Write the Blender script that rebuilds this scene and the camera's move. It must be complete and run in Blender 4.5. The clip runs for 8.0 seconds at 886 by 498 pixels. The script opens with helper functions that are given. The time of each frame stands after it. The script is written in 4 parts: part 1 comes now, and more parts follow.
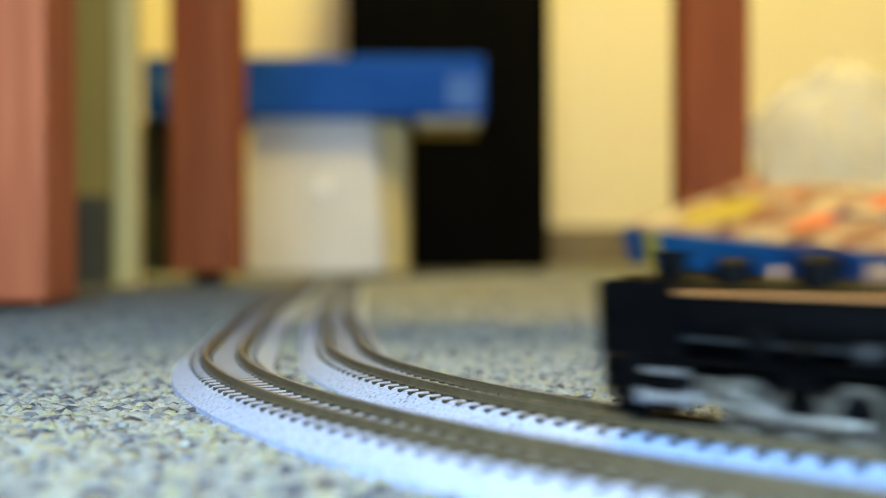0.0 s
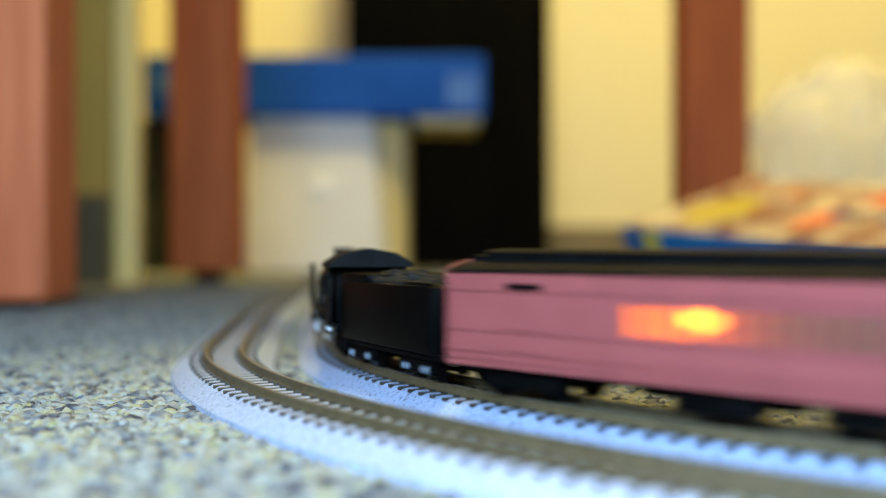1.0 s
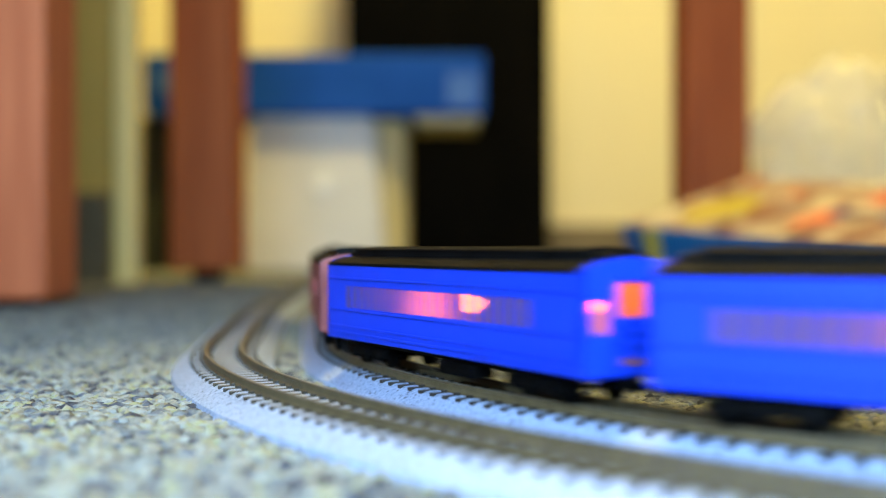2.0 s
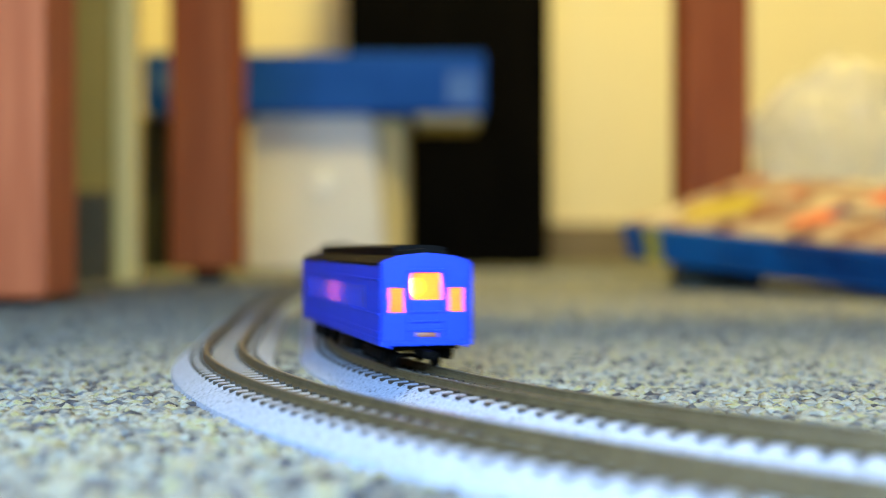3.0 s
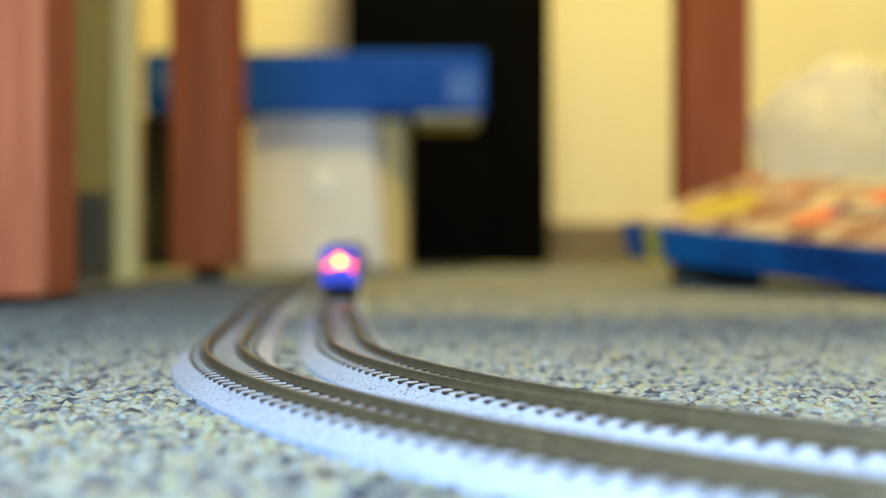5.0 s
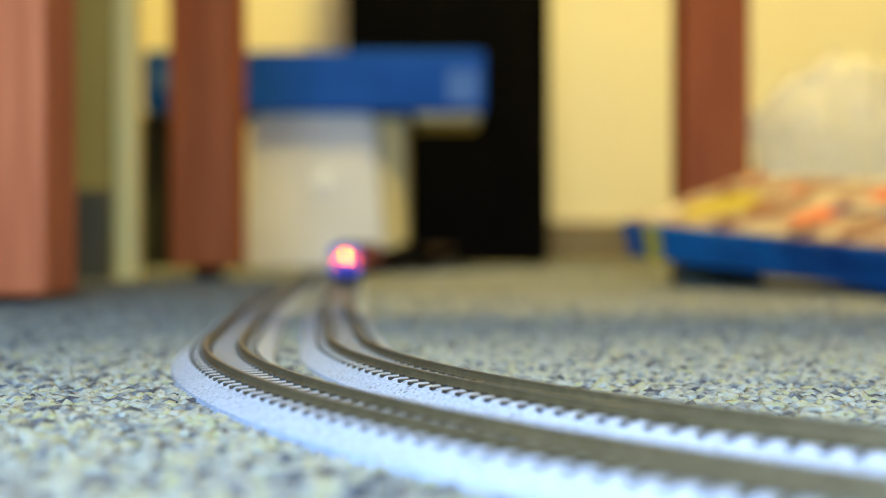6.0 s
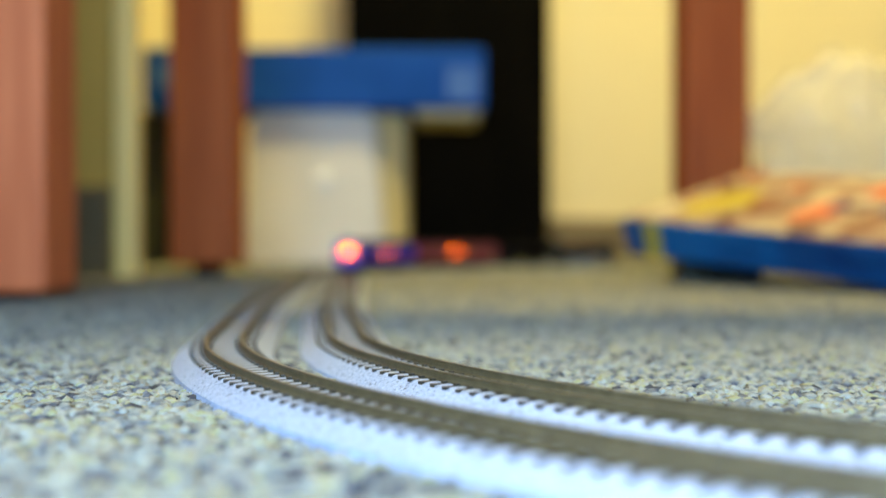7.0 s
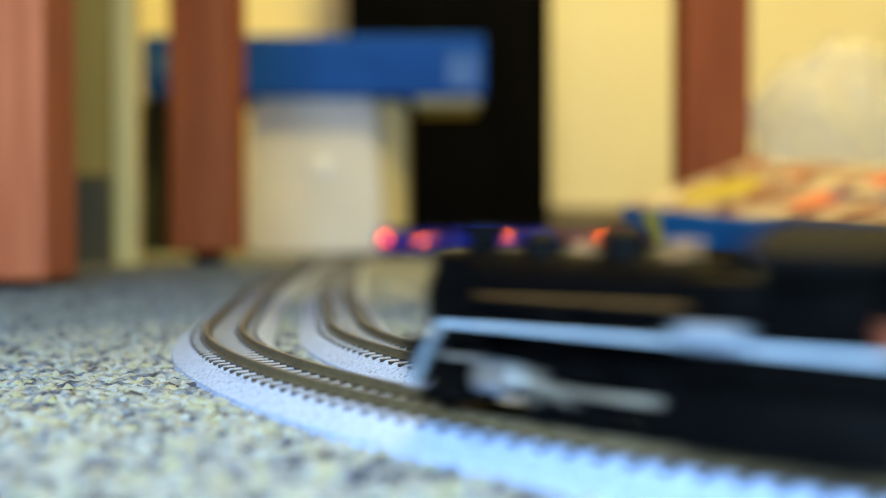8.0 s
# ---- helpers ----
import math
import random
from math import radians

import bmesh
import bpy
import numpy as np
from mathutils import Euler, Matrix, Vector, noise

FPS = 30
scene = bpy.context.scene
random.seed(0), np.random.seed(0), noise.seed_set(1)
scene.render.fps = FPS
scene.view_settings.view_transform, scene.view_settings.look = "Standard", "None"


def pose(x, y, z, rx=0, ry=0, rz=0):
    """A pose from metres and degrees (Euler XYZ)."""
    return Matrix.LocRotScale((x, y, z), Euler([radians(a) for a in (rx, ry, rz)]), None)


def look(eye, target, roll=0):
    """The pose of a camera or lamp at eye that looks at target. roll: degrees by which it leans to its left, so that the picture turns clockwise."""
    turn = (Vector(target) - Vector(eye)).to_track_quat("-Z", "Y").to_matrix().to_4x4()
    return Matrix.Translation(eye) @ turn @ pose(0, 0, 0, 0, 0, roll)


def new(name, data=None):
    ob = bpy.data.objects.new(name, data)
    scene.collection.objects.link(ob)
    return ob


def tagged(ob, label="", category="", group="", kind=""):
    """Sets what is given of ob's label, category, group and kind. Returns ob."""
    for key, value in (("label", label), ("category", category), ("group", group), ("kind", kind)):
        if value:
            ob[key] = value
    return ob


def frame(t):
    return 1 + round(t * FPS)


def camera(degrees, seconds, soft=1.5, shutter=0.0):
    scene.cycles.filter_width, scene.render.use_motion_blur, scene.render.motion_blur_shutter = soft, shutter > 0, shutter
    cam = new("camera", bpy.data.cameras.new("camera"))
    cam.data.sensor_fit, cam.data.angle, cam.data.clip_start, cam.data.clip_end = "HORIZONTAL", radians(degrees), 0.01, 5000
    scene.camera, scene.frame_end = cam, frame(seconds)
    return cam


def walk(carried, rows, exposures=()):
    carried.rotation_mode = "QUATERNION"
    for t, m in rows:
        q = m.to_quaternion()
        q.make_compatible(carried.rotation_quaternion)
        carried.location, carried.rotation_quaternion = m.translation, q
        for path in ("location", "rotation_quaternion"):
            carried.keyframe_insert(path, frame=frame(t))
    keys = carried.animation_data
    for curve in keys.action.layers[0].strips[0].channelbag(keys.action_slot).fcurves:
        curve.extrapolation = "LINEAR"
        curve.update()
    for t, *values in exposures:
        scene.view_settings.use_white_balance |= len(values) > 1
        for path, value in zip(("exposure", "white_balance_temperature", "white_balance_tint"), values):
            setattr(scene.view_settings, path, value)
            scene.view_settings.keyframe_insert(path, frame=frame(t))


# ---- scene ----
# The world looks along +y from the lens; the layout's own axes lean 6.74 degrees to the left.
cam = camera(43.6, 8.0, soft=1.0, shutter=0.7)
cam.data.dof.use_dof = True
cam.data.dof.focus_distance = 0.224
cam.data.dof.aperture_fstop = 7.7
EYE = 0.03075


def cam_pose(down, dz=0.0):
    return pose(0, 0, EYE + dz, 90 - down, 0, 0)


walk(cam, [(0.0, cam_pose(0.05, 0.0008)), (1.5, cam_pose(0.12, 0.0005)), (3.0, cam_pose(0.19, 0.0002)),
           (4.5, cam_pose(0.23)), (6.0, cam_pose(0.28, -0.0002)), (6.9, cam_pose(0.33, -0.0003)), (7.0, cam_pose(0.42, -0.0003)),
           (7.1, cam_pose(1.02, -0.0003)), (7.2, cam_pose(1.11, -0.0003)), (7.35, cam_pose(1.17, -0.0003)), (7.6, cam_pose(1.14, -0.0003)),
           (8.0, cam_pose(1.05, -0.0003))])

# ---- light ----
world = bpy.data.worlds.new("world")
scene.world = world
world.use_nodes = True
wn = world.node_tree.nodes
sky = wn.new("ShaderNodeTexSky")
sky.sky_type = "NISHITA"
sky.sun_disc = False
sky.sun_elevation = radians(35)
sky.sun_rotation = radians(200)
world.node_tree.links.new(sky.outputs[0], wn["Background"].inputs[0])
wn["Background"].inputs[1].default_value = 0.1


def area_lamp(name, eye, target, sx, sy, watts, colour):
    d = bpy.data.lights.new(name, "AREA")
    d.shape, d.size, d.size_y, d.energy, d.color = "RECTANGLE", sx, sy, watts, colour
    ob = new(name, d)
    ob.matrix_world = look(eye, target)
    return ob


# weak cool fill at an assumed, unseen window behind the lens
area_lamp("window_fill", (-0.55, -2.88, 1.40), (-0.05, 0.2, 0.0), 1.1, 1.1, 5, (0.66, 0.82, 1.0))
# cool fill light added behind the lens; the room has no such lamp
FILL_AT, FILL_TO = (-0.02, -0.20, 0.18), (-0.01, 0.45, 0.05)
area_lamp("fill_panel_light", FILL_AT, FILL_TO, 0.46, 0.12, 10.0, (0.47, 0.735, 1.0))


def ceiling_lamp():
    d = bpy.data.lights.new("ceiling_lamp_light", "POINT")
    d.energy, d.color, d.shadow_soft_size = 245, (1.0, 0.79, 0.22), 0.12
    new("ceiling_lamp_light", d).location = (0.12, 0.80, 2.25)


ceiling_lamp()

# ---- materials ----


def make_mat(name, rough=0.5, metal=0.0):
    m = bpy.data.materials.new(name)
    m.use_nodes = True
    b = m.node_tree.nodes["Principled BSDF"]
    b.inputs["Roughness"].default_value = rough
    b.inputs["Metallic"].default_value = metal
    return m, m.node_tree, b


def ramp_of(nt, source, stops):
    r = nt.nodes.new("ShaderNodeValToRGB")
    while len(r.color_ramp.elements) < len(stops):
        r.color_ramp.elements.new(0.5)
    for e, (p, c) in zip(r.color_ramp.elements, stops):
        e.position, e.color = p, (*c, 1)
    nt.links.new(source, r.inputs[0])
    return r.outputs[0]


def noise_of(nt, scale, detail=3.0, coord="Object", stretch=None):
    tc = nt.nodes.new("ShaderNodeTexCoord")
    n = nt.nodes.new("ShaderNodeTexNoise")
    n.inputs["Scale"].default_value, n.inputs["Detail"].default_value = scale, detail
    if stretch:
        mp = nt.nodes.new("ShaderNodeMapping")
        mp.inputs["Scale"].default_value = stretch
        nt.links.new(tc.outputs[coord], mp.inputs[0])
        nt.links.new(mp.outputs[0], n.inputs["Vector"])
    else:
        nt.links.new(tc.outputs[coord], n.inputs["Vector"])
    return n.outputs["Fac"]


def bump_in(nt, b, height, strength, distance):
    n = nt.nodes.new("ShaderNodeBump")
    n.inputs["Strength"].default_value, n.inputs["Distance"].default_value = strength, distance
    nt.links.new(height, n.inputs["Height"])
    nt.links.new(n.outputs[0], b.inputs["Normal"])


def mottled(name, c1, c2, scale, rough=0.5, metal=0.0, fine=None, bump=0.0, stretch=None, lo=0.35, hi=0.65):
    """Two-tone surface with coarse variation and, with bump, fine relief."""
    m, nt, b = make_mat(name, rough, metal)
    f = noise_of(nt, scale, 4.0, stretch=stretch)
    nt.links.new(ramp_of(nt, f, [(lo, c1), (hi, c2)]), b.inputs["Base Color"])
    g = noise_of(nt, fine or scale * 6, 3.0, stretch=stretch)
    if bump:
        bump_in(nt, b, g, bump, 0.0004)
    r = nt.nodes.new("ShaderNodeMapRange")
    r.inputs["To Min"].default_value, r.inputs["To Max"].default_value = max(rough - 0.1, 0.02), min(rough + 0.12, 1)
    nt.links.new(g, r.inputs[0])
    nt.links.new(r.outputs[0], b.inputs["Roughness"])
    return m


CARPET = [(0.0, (0.018, 0.020, 0.032)), (0.13, (0.056, 0.060, 0.080)), (0.28, (0.13, 0.135, 0.138)),
          (0.46, (0.195, 0.192, 0.168)), (0.62, (0.245, 0.245, 0.228)), (0.76, (0.215, 0.208, 0.100)), (0.88, (0.24, 0.235, 0.21)), (1.0, (0.092, 0.098, 0.12))]

CARPET = [(p, (0.95 * r, 0.99 * g, 1.04 * b)) for p, (r, g, b) in CARPET]
CARPET_MIX = [(0.18 + 0.64 * p, c) for p, c in CARPET]


def carpet_mat():
    m, nt, b = make_mat("carpet_base", 0.95)
    tc = nt.nodes.new("ShaderNodeTexCoord")
    v = nt.nodes.new("ShaderNodeTexVoronoi")
    v.inputs["Scale"].default_value = 330
    nt.links.new(tc.outputs["Object"], v.inputs["Vector"])
    sep = nt.nodes.new("ShaderNodeSeparateColor")
    nt.links.new(v.outputs["Color"], sep.inputs[0])
    nt.links.new(ramp_of(nt, sep.outputs[0], CARPET), b.inputs["Base Color"])
    bump_in(nt, b, v.outputs["Distance"], 0.6, 0.001)
    return m


def tuft_mat():
    m, nt, b = make_mat("carpet_tufts", 0.9)
    g = nt.nodes.new("ShaderNodeNewGeometry")
    patch = noise_of(nt, 170, 2.0)
    wide = nt.nodes.new("ShaderNodeMapRange")
    wide.inputs["From Min"].default_value, wide.inputs["From Max"].default_value = 0.28, 0.72
    nt.links.new(patch, wide.inputs[0])
    blend = nt.nodes.new("ShaderNodeMix")
    blend.inputs[0].default_value = 0.5
    nt.links.new(wide.outputs[0], blend.inputs[2])
    nt.links.new(g.outputs["Random Per Island"], blend.inputs[3])
    nt.links.new(ramp_of(nt, blend.outputs[0], CARPET_MIX), b.inputs["Base Color"])
    f = noise_of(nt, 2500, 2.0)
    bump_in(nt, b, f, 0.9, 0.0005)
    return m


def ballast_mat():
    m, nt, b = make_mat("ballast_plastic", 0.42)
    a = ramp_of(nt, noise_of(nt, 1500, 2.0), [(0.33, (0.05, 0.06, 0.09)), (0.39, (0.215, 0.275, 0.425)), (0.7, (0.305, 0.38, 0.555))])
    nt.links.new(a, b.inputs["Base Color"])
    bump_in(nt, b, noise_of(nt, 1700, 3.0), 0.7, 0.0006)
    return m


def wood_mat(name, dark, light):
    m, nt, b = make_mat(name, 0.6)
    b.inputs["Specular IOR Level"].default_value = 0.18
    f = noise_of(nt, 22, 5.0, stretch=(6, 6, 0.35))
    nt.links.new(ramp_of(nt, f, [(0.3, dark), (0.7, light)]), b.inputs["Base Color"])
    bump_in(nt, b, noise_of(nt, 160, 3.0, stretch=(6, 6, 0.3)), 0.2, 0.0004)
    return m


def dull(m, level):
    m.node_tree.nodes["Principled BSDF"].inputs["Specular IOR Level"].default_value = level
    return m


def paint_mat(name, colour, rough):
    m, nt, b = make_mat(name, rough)
    c2 = tuple(min(1, c * 1.12) for c in colour)
    nt.links.new(ramp_of(nt, noise_of(nt, 120, 4.0), [(0.35, colour), (0.65, c2)]), b.inputs["Base Color"])
    bump_in(nt, b, noise_of(nt, 2600, 2.0), 0.12, 0.0002)
    return m


def frosted_mat(name, colour, see=0.35, haze=0.7):
    m, nt, b = make_mat(name, 0.3)
    b.inputs["Base Color"].default_value = (*[0.35 * c for c in colour], 1)
    tr = nt.nodes.new("ShaderNodeBsdfTranslucent")
    tr.inputs[0].default_value = (*colour, 1)
    mix = nt.nodes.new("ShaderNodeMixShader")
    mix.inputs[0].default_value = haze
    nt.links.new(b.outputs[0], mix.inputs[1])
    nt.links.new(tr.outputs[0], mix.inputs[2])
    clear = nt.nodes.new("ShaderNodeBsdfTransparent")
    clear.inputs[0].default_value = (*colour, 1)
    mix2 = nt.nodes.new("ShaderNodeMixShader")
    mix2.inputs[0].default_value = see
    nt.links.new(mix.outputs[0], mix2.inputs[1])
    nt.links.new(clear.outputs[0], mix2.inputs[2])
    nt.links.new(mix2.outputs[0], nt.nodes["Material Output"].inputs[0])
    return m


def glow_mat(name, colour, strength):
    m, nt, b = make_mat(name, 0.4)
    b.inputs["Base Color"].default_value = (*colour, 1)
    b.inputs["Emission Color"].default_value = (*colour, 1)
    b.inputs["Emission Strength"].default_value = strength
    return m


M_CARPET, M_TUFT, M_BALLAST = carpet_mat(), tuft_mat(), ballast_mat()
M_WOOD = wood_mat("red_stained_wood", (0.40, 0.095, 0.034), (0.57, 0.160, 0.064))
M_WOOD_DARK = wood_mat("dark_red_stained_wood", (0.28, 0.055, 0.011), (0.43, 0.102, 0.022))
M_TIE = mottled("brown_tie_plastic", (0.007, 0.005, 0.0035), (0.019, 0.014, 0.009), 700, 0.5, bump=0.3)
M_RAIL = mottled("brown_rail_paint", (0.064, 0.045, 0.020), (0.100, 0.071, 0.034), 400, 0.5, 0.1, bump=0.1)
M_RAILHEAD = mottled("polished_rail_head", (0.12, 0.11, 0.10), (0.19, 0.175, 0.16), 300, 0.42, 0.7)
M_WALL = mottled("cream_wall_paint", (0.86, 0.79, 0.64), (0.91, 0.84, 0.70), 2.2, 0.8, fine=160, bump=0.15)
M_BASEBOARD = mottled("taupe_baseboard", (0.16, 0.128, 0.085), (0.22, 0.175, 0.12), 9, 0.5, bump=0.1)
# shade on the short wall's baseboard put into a dark olive
M_SHADEDBASE = mottled("shaded_baseboard", (0.065, 0.052, 0.022), (0.09, 0.073, 0.034), 9, 0.6, bump=0.1)
M_PALEPRINT = mottled("pale_cream_print", (0.40, 0.35, 0.27), (0.50, 0.45, 0.36), 40, 0.45)
# white paint tinted yellow for the warm light on the post
M_WARMPOST = mottled("warm_lit_white_paint", (0.80, 0.66, 0.26), (0.86, 0.72, 0.30), 7, 0.4, bump=0.05)
# cream paint darkened to ochre for the shade on the short wall
M_SHADEDWALL = mottled("shaded_wall_paint", (0.38, 0.27, 0.06), (0.44, 0.32, 0.08), 2.2, 0.8, fine=160, bump=0.15)
# unseen walls and ceiling, coloured dark to weaken bounced light
M_DIM = mottled("low_bounce_wall_paint", (0.22, 0.18, 0.13), (0.28, 0.23, 0.17), 2.2, 0.8, fine=160, bump=0.15)
M_CEILING = mottled("low_bounce_ceiling_paint", (0.22, 0.20, 0.16), (0.27, 0.245, 0.20), 3, 0.9)
M_BLACKBOX = dull(mottled("black_ash_veneer", (0.002, 0.002, 0.002), (0.004, 0.0035, 0.003), 30, 0.8, bump=0.1, stretch=(1, 1, 0.2)), 0.03)
M_DARK = mottled("dark_board_and_prop_shade", (0.02, 0.024, 0.014), (0.035, 0.04, 0.022), 20, 0.6)
M_BLUEBOX = dull(mottled("blue_printed_card", (0.006, 0.065, 0.36), (0.010, 0.085, 0.44), 16, 0.6, bump=0.05), 0.1)
M_SILVERCARD = mottled("pale_blue_card_print", (0.025, 0.11, 0.45), (0.07, 0.18, 0.54), 60, 0.55)
M_BINWHITE = mottled("ivory_bin_plastic", (0.60, 0.59, 0.58), (0.68, 0.67, 0.66), 9, 0.5, bump=0.05)
M_KNOB = mottled("glossy_white_knob", (0.84, 0.84, 0.84), (0.88, 0.88, 0.88), 30, 0.2)
# yellow stands for warm light on the bin's side; also colours the flap
M_WARMSIDE_FLAP = mottled("warm_lit_side_and_yellow_flap", (0.54, 0.46, 0.24), (0.62, 0.53, 0.29), 12, 0.5)
M_LIDPRINT = mottled("cream_pink_print", (0.19, 0.08, 0.07), (0.35, 0.28, 0.22), 48, 0.45, lo=0.4, hi=0.56)
M_YELLOWPRINT = mottled("yellow_print", (0.36, 0.29, 0.02), (0.42, 0.34, 0.04), 40, 0.45)
M_REDPRINT = mottled("red_print", (0.46, 0.06, 0.02), (0.50, 0.10, 0.04), 40, 0.45)
M_BROWNPRINT = mottled("maroon_print_and_lit_slot", (0.16, 0.05, 0.035), (0.22, 0.08, 0.05), 40, 0.45)
M_TOYBLUE = dull(mottled("glossy_blue_card", (0.0004, 0.014, 0.08), (0.0008, 0.090, 0.28), 10, 0.4, lo=0.36, hi=0.62), 0.2)
M_BLACK = dull(mottled("black_loco_plastic", (0.0003, 0.0003, 0.0005), (0.0008, 0.0009, 0.0012), 300, 0.45, bump=0.1), 0.05)
M_ROOF = dull(mottled("satin_black_roof", (0.0015, 0.0015, 0.0017), (0.0035, 0.0035, 0.004), 200, 0.5, bump=0.1), 0.04)
M_UNDER = dull(mottled("underframe_black", (0.0004, 0.0004, 0.0006), (0.0012, 0.0012, 0.0015), 400, 0.6, bump=0.2), 0.04)
M_SILVER = mottled("dull_silver", (0.34, 0.36, 0.40), (0.52, 0.54, 0.58), 500, 0.35, 0.9)
M_RODS = mottled("steel_rods", (0.30, 0.28, 0.25), (0.48, 0.45, 0.40), 500, 0.4, 0.95)
M_BRASS = mottled("copper_handrail", (0.40, 0.19, 0.075), (0.50, 0.26, 0.11), 500, 0.4, 0.7)
M_DIMCOPPER = mottled("dark_copper", (0.07, 0.036, 0.012), (0.11, 0.058, 0.020), 500, 0.5, 0.6)
M_STRIPE = mottled("white_edge_paint", (0.22, 0.28, 0.36), (0.28, 0.34, 0.42), 300, 0.5)
M_TANK = mottled("grey_tank_and_axle_highlight", (0.085, 0.11, 0.15), (0.12, 0.15, 0.20), 300, 0.5)
M_PIPE = mottled("dark_pipe_paint", (0.008, 0.009, 0.011), (0.02, 0.021, 0.024), 300, 0.4)
M_REDPATCH = mottled("dull_red_patch", (0.16, 0.035, 0.012), (0.22, 0.05, 0.018), 300, 0.5)
M_COAL = dull(mottled("coal_load", (0.003, 0.003, 0.003), (0.012, 0.011, 0.010), 900, 0.6, bump=0.5), 0.1)
M_PINK = paint_mat("rose_pink_plastic", (0.200, 0.046, 0.046), 0.5)
M_BLUE = paint_mat("bright_blue_plastic", (0.003, 0.030, 0.47), 0.45)
dull(M_PINK, 0.3)
dull(M_BLUE, 0.25)
M_PANE = frosted_mat("frosted_window", (0.66, 0.42, 0.28), 0.36, 0.55)
M_BULB = glow_mat("lamp_bulb", (1.0, 0.34, 0.015), 190)

# ---- mesh helpers ----


def box(bm, x0, x1, y0, y1, z0, z1, bevel=0.0):
    r = bmesh.ops.create_cube(bm, size=1.0)
    vs = r["verts"]
    for v in vs:
        v.co = ((x0 + x1) / 2 + v.co.x * (x1 - x0), (y0 + y1) / 2 + v.co.y * (y1 - y0), (z0 + z1) / 2 + v.co.z * (z1 - z0))
    if bevel:
        es = list({e for v in vs for e in v.link_edges})
        bmesh.ops.bevel(bm, geom=es, offset=bevel, segments=2, affect="EDGES", profile=0.5)
    return bm


def rod(bm, a, b, r, r2=None, seg=14, caps=True):
    a, b = Vector(a), Vector(b)
    m = Matrix.Translation((a + b) / 2) @ (b - a).to_track_quat("Z", "Y").to_matrix().to_4x4()
    bmesh.ops.create_cone(bm, cap_ends=caps, segments=seg, radius1=r, radius2=r if r2 is None else r2, depth=(b - a).length, matrix=m)
    return bm


def ball(bm, c, r, sx=1, sy=1, sz=1, seg=14):
    m = Matrix.Translation(c) @ Matrix.Diagonal((sx, sy, sz, 1))
    bmesh.ops.create_uvsphere(bm, u_segments=seg, v_segments=max(6, seg // 2), radius=r, matrix=m)
    return bm


def prism(bm, profile, x0, x1):
    """A closed profile of (y, z) drawn along x."""
    n = len(profile)
    a = [bm.verts.new((x0, y, z)) for y, z in profile]
    b = [bm.verts.new((x1, y, z)) for y, z in profile]
    for i in range(n):
        j = (i + 1) % n
        bm.faces.new((a[i], a[j], b[j], b[i]))
    bm.faces.new(a[::-1])
    bm.faces.new(b)
    bmesh.ops.recalc_face_normals(bm, faces=bm.faces[:])
    return bm


def part(name, bm, material, parent=None, label="", smooth=True, kind=""):
    me = bpy.data.meshes.new(name)
    bm.to_mesh(me)
    bm.free()
    me.materials.append(material)
    if smooth:
        me.shade_smooth()
        me.set_sharp_from_angle(angle=radians(35))
    ob = new(name, me)
    ob.parent = parent
    if label or kind:
        tagged(ob, label, kind=kind)
    return ob


def thing(name, label, category, m=None, group="", kind=""):
    ob = new(name)
    ob.empty_display_size = 0.02
    if m is not None:
        ob.matrix_world = m
    return tagged(ob, label, category, group, kind)


def B():
    return bmesh.new()


# ---- track plan (metres, layout axes) ----
LEAN = Matrix.Rotation(radians(6.74), 4, "Z")
X_IN, Y_IN, R_IN = 0.009478, 0.311865, 0.249      # start of the inner straight, inner curve radius
KINK, KINK_S, FAR_S, R_FAR = 0.0461, 0.150, 0.6099, 0.2082
XC = X_IN + R_IN
RAIL_TOP = 0.0052


def along(s, off=0.0):
    """Point and heading on the oval at s metres from the near curve's end; off: metres to the outer side."""
    if s < 0:
        a = -s / R_IN
        if a <= math.pi:
            r = R_IN + off
            return Vector((XC - r * math.cos(a), Y_IN - r * math.sin(a), 0)), a
        p, h = along(-math.pi * R_IN, off)
        return p + Vector((0, -(s + math.pi * R_IN), 0)), math.pi
    if s < KINK_S:
        return Vector((X_IN - off, Y_IN + s, 0)), 0.0
    d, n = Vector((math.sin(KINK), math.cos(KINK), 0)), Vector((-math.cos(KINK), math.sin(KINK), 0))
    p = Vector((X_IN, Y_IN + KINK_S, 0))
    if s < FAR_S:
        return p + d * (s - KINK_S) + n * off, -KINK
    p = p + d * (FAR_S - KINK_S)
    a = min((s - FAR_S) / R_FAR, math.pi - 0.044)
    c = p - n * R_FAR
    r = R_FAR + off
    q = c + n * r * math.cos(a) + d * r * math.sin(a)
    h = -KINK - a
    rest = s - FAR_S - a * R_FAR
    return q + Vector((-math.sin(h), math.cos(h), 0)) * rest, h


def seat_on_track(s, half, off=0.0):
    """Pose of a vehicle whose two bogies stand half ahead of and behind s."""
    f, _ = along(s + half, off)
    r, _ = along(s - half, off)
    d = f - r
    mid = (f + r) / 2
    m = Matrix.Translation((mid.x, mid.y, RAIL_TOP)) @ Matrix.Rotation(math.atan2(d.y, d.x), 4, "Z")
    return LEAN @ m


# ---- room ----
FLOOR = -0.0012     # backing of the carpet; the pile reaches up to zero


def slab(name, x0, x1, y0, y1, z0, z1, material, label, category="", bevel=0.0):
    bm = box(B(), x0, x1, y0, y1, z0, z1, bevel)
    return tagged(part(name, bm, material, smooth=False), label, category or name.split("_")[0], kind="structure")


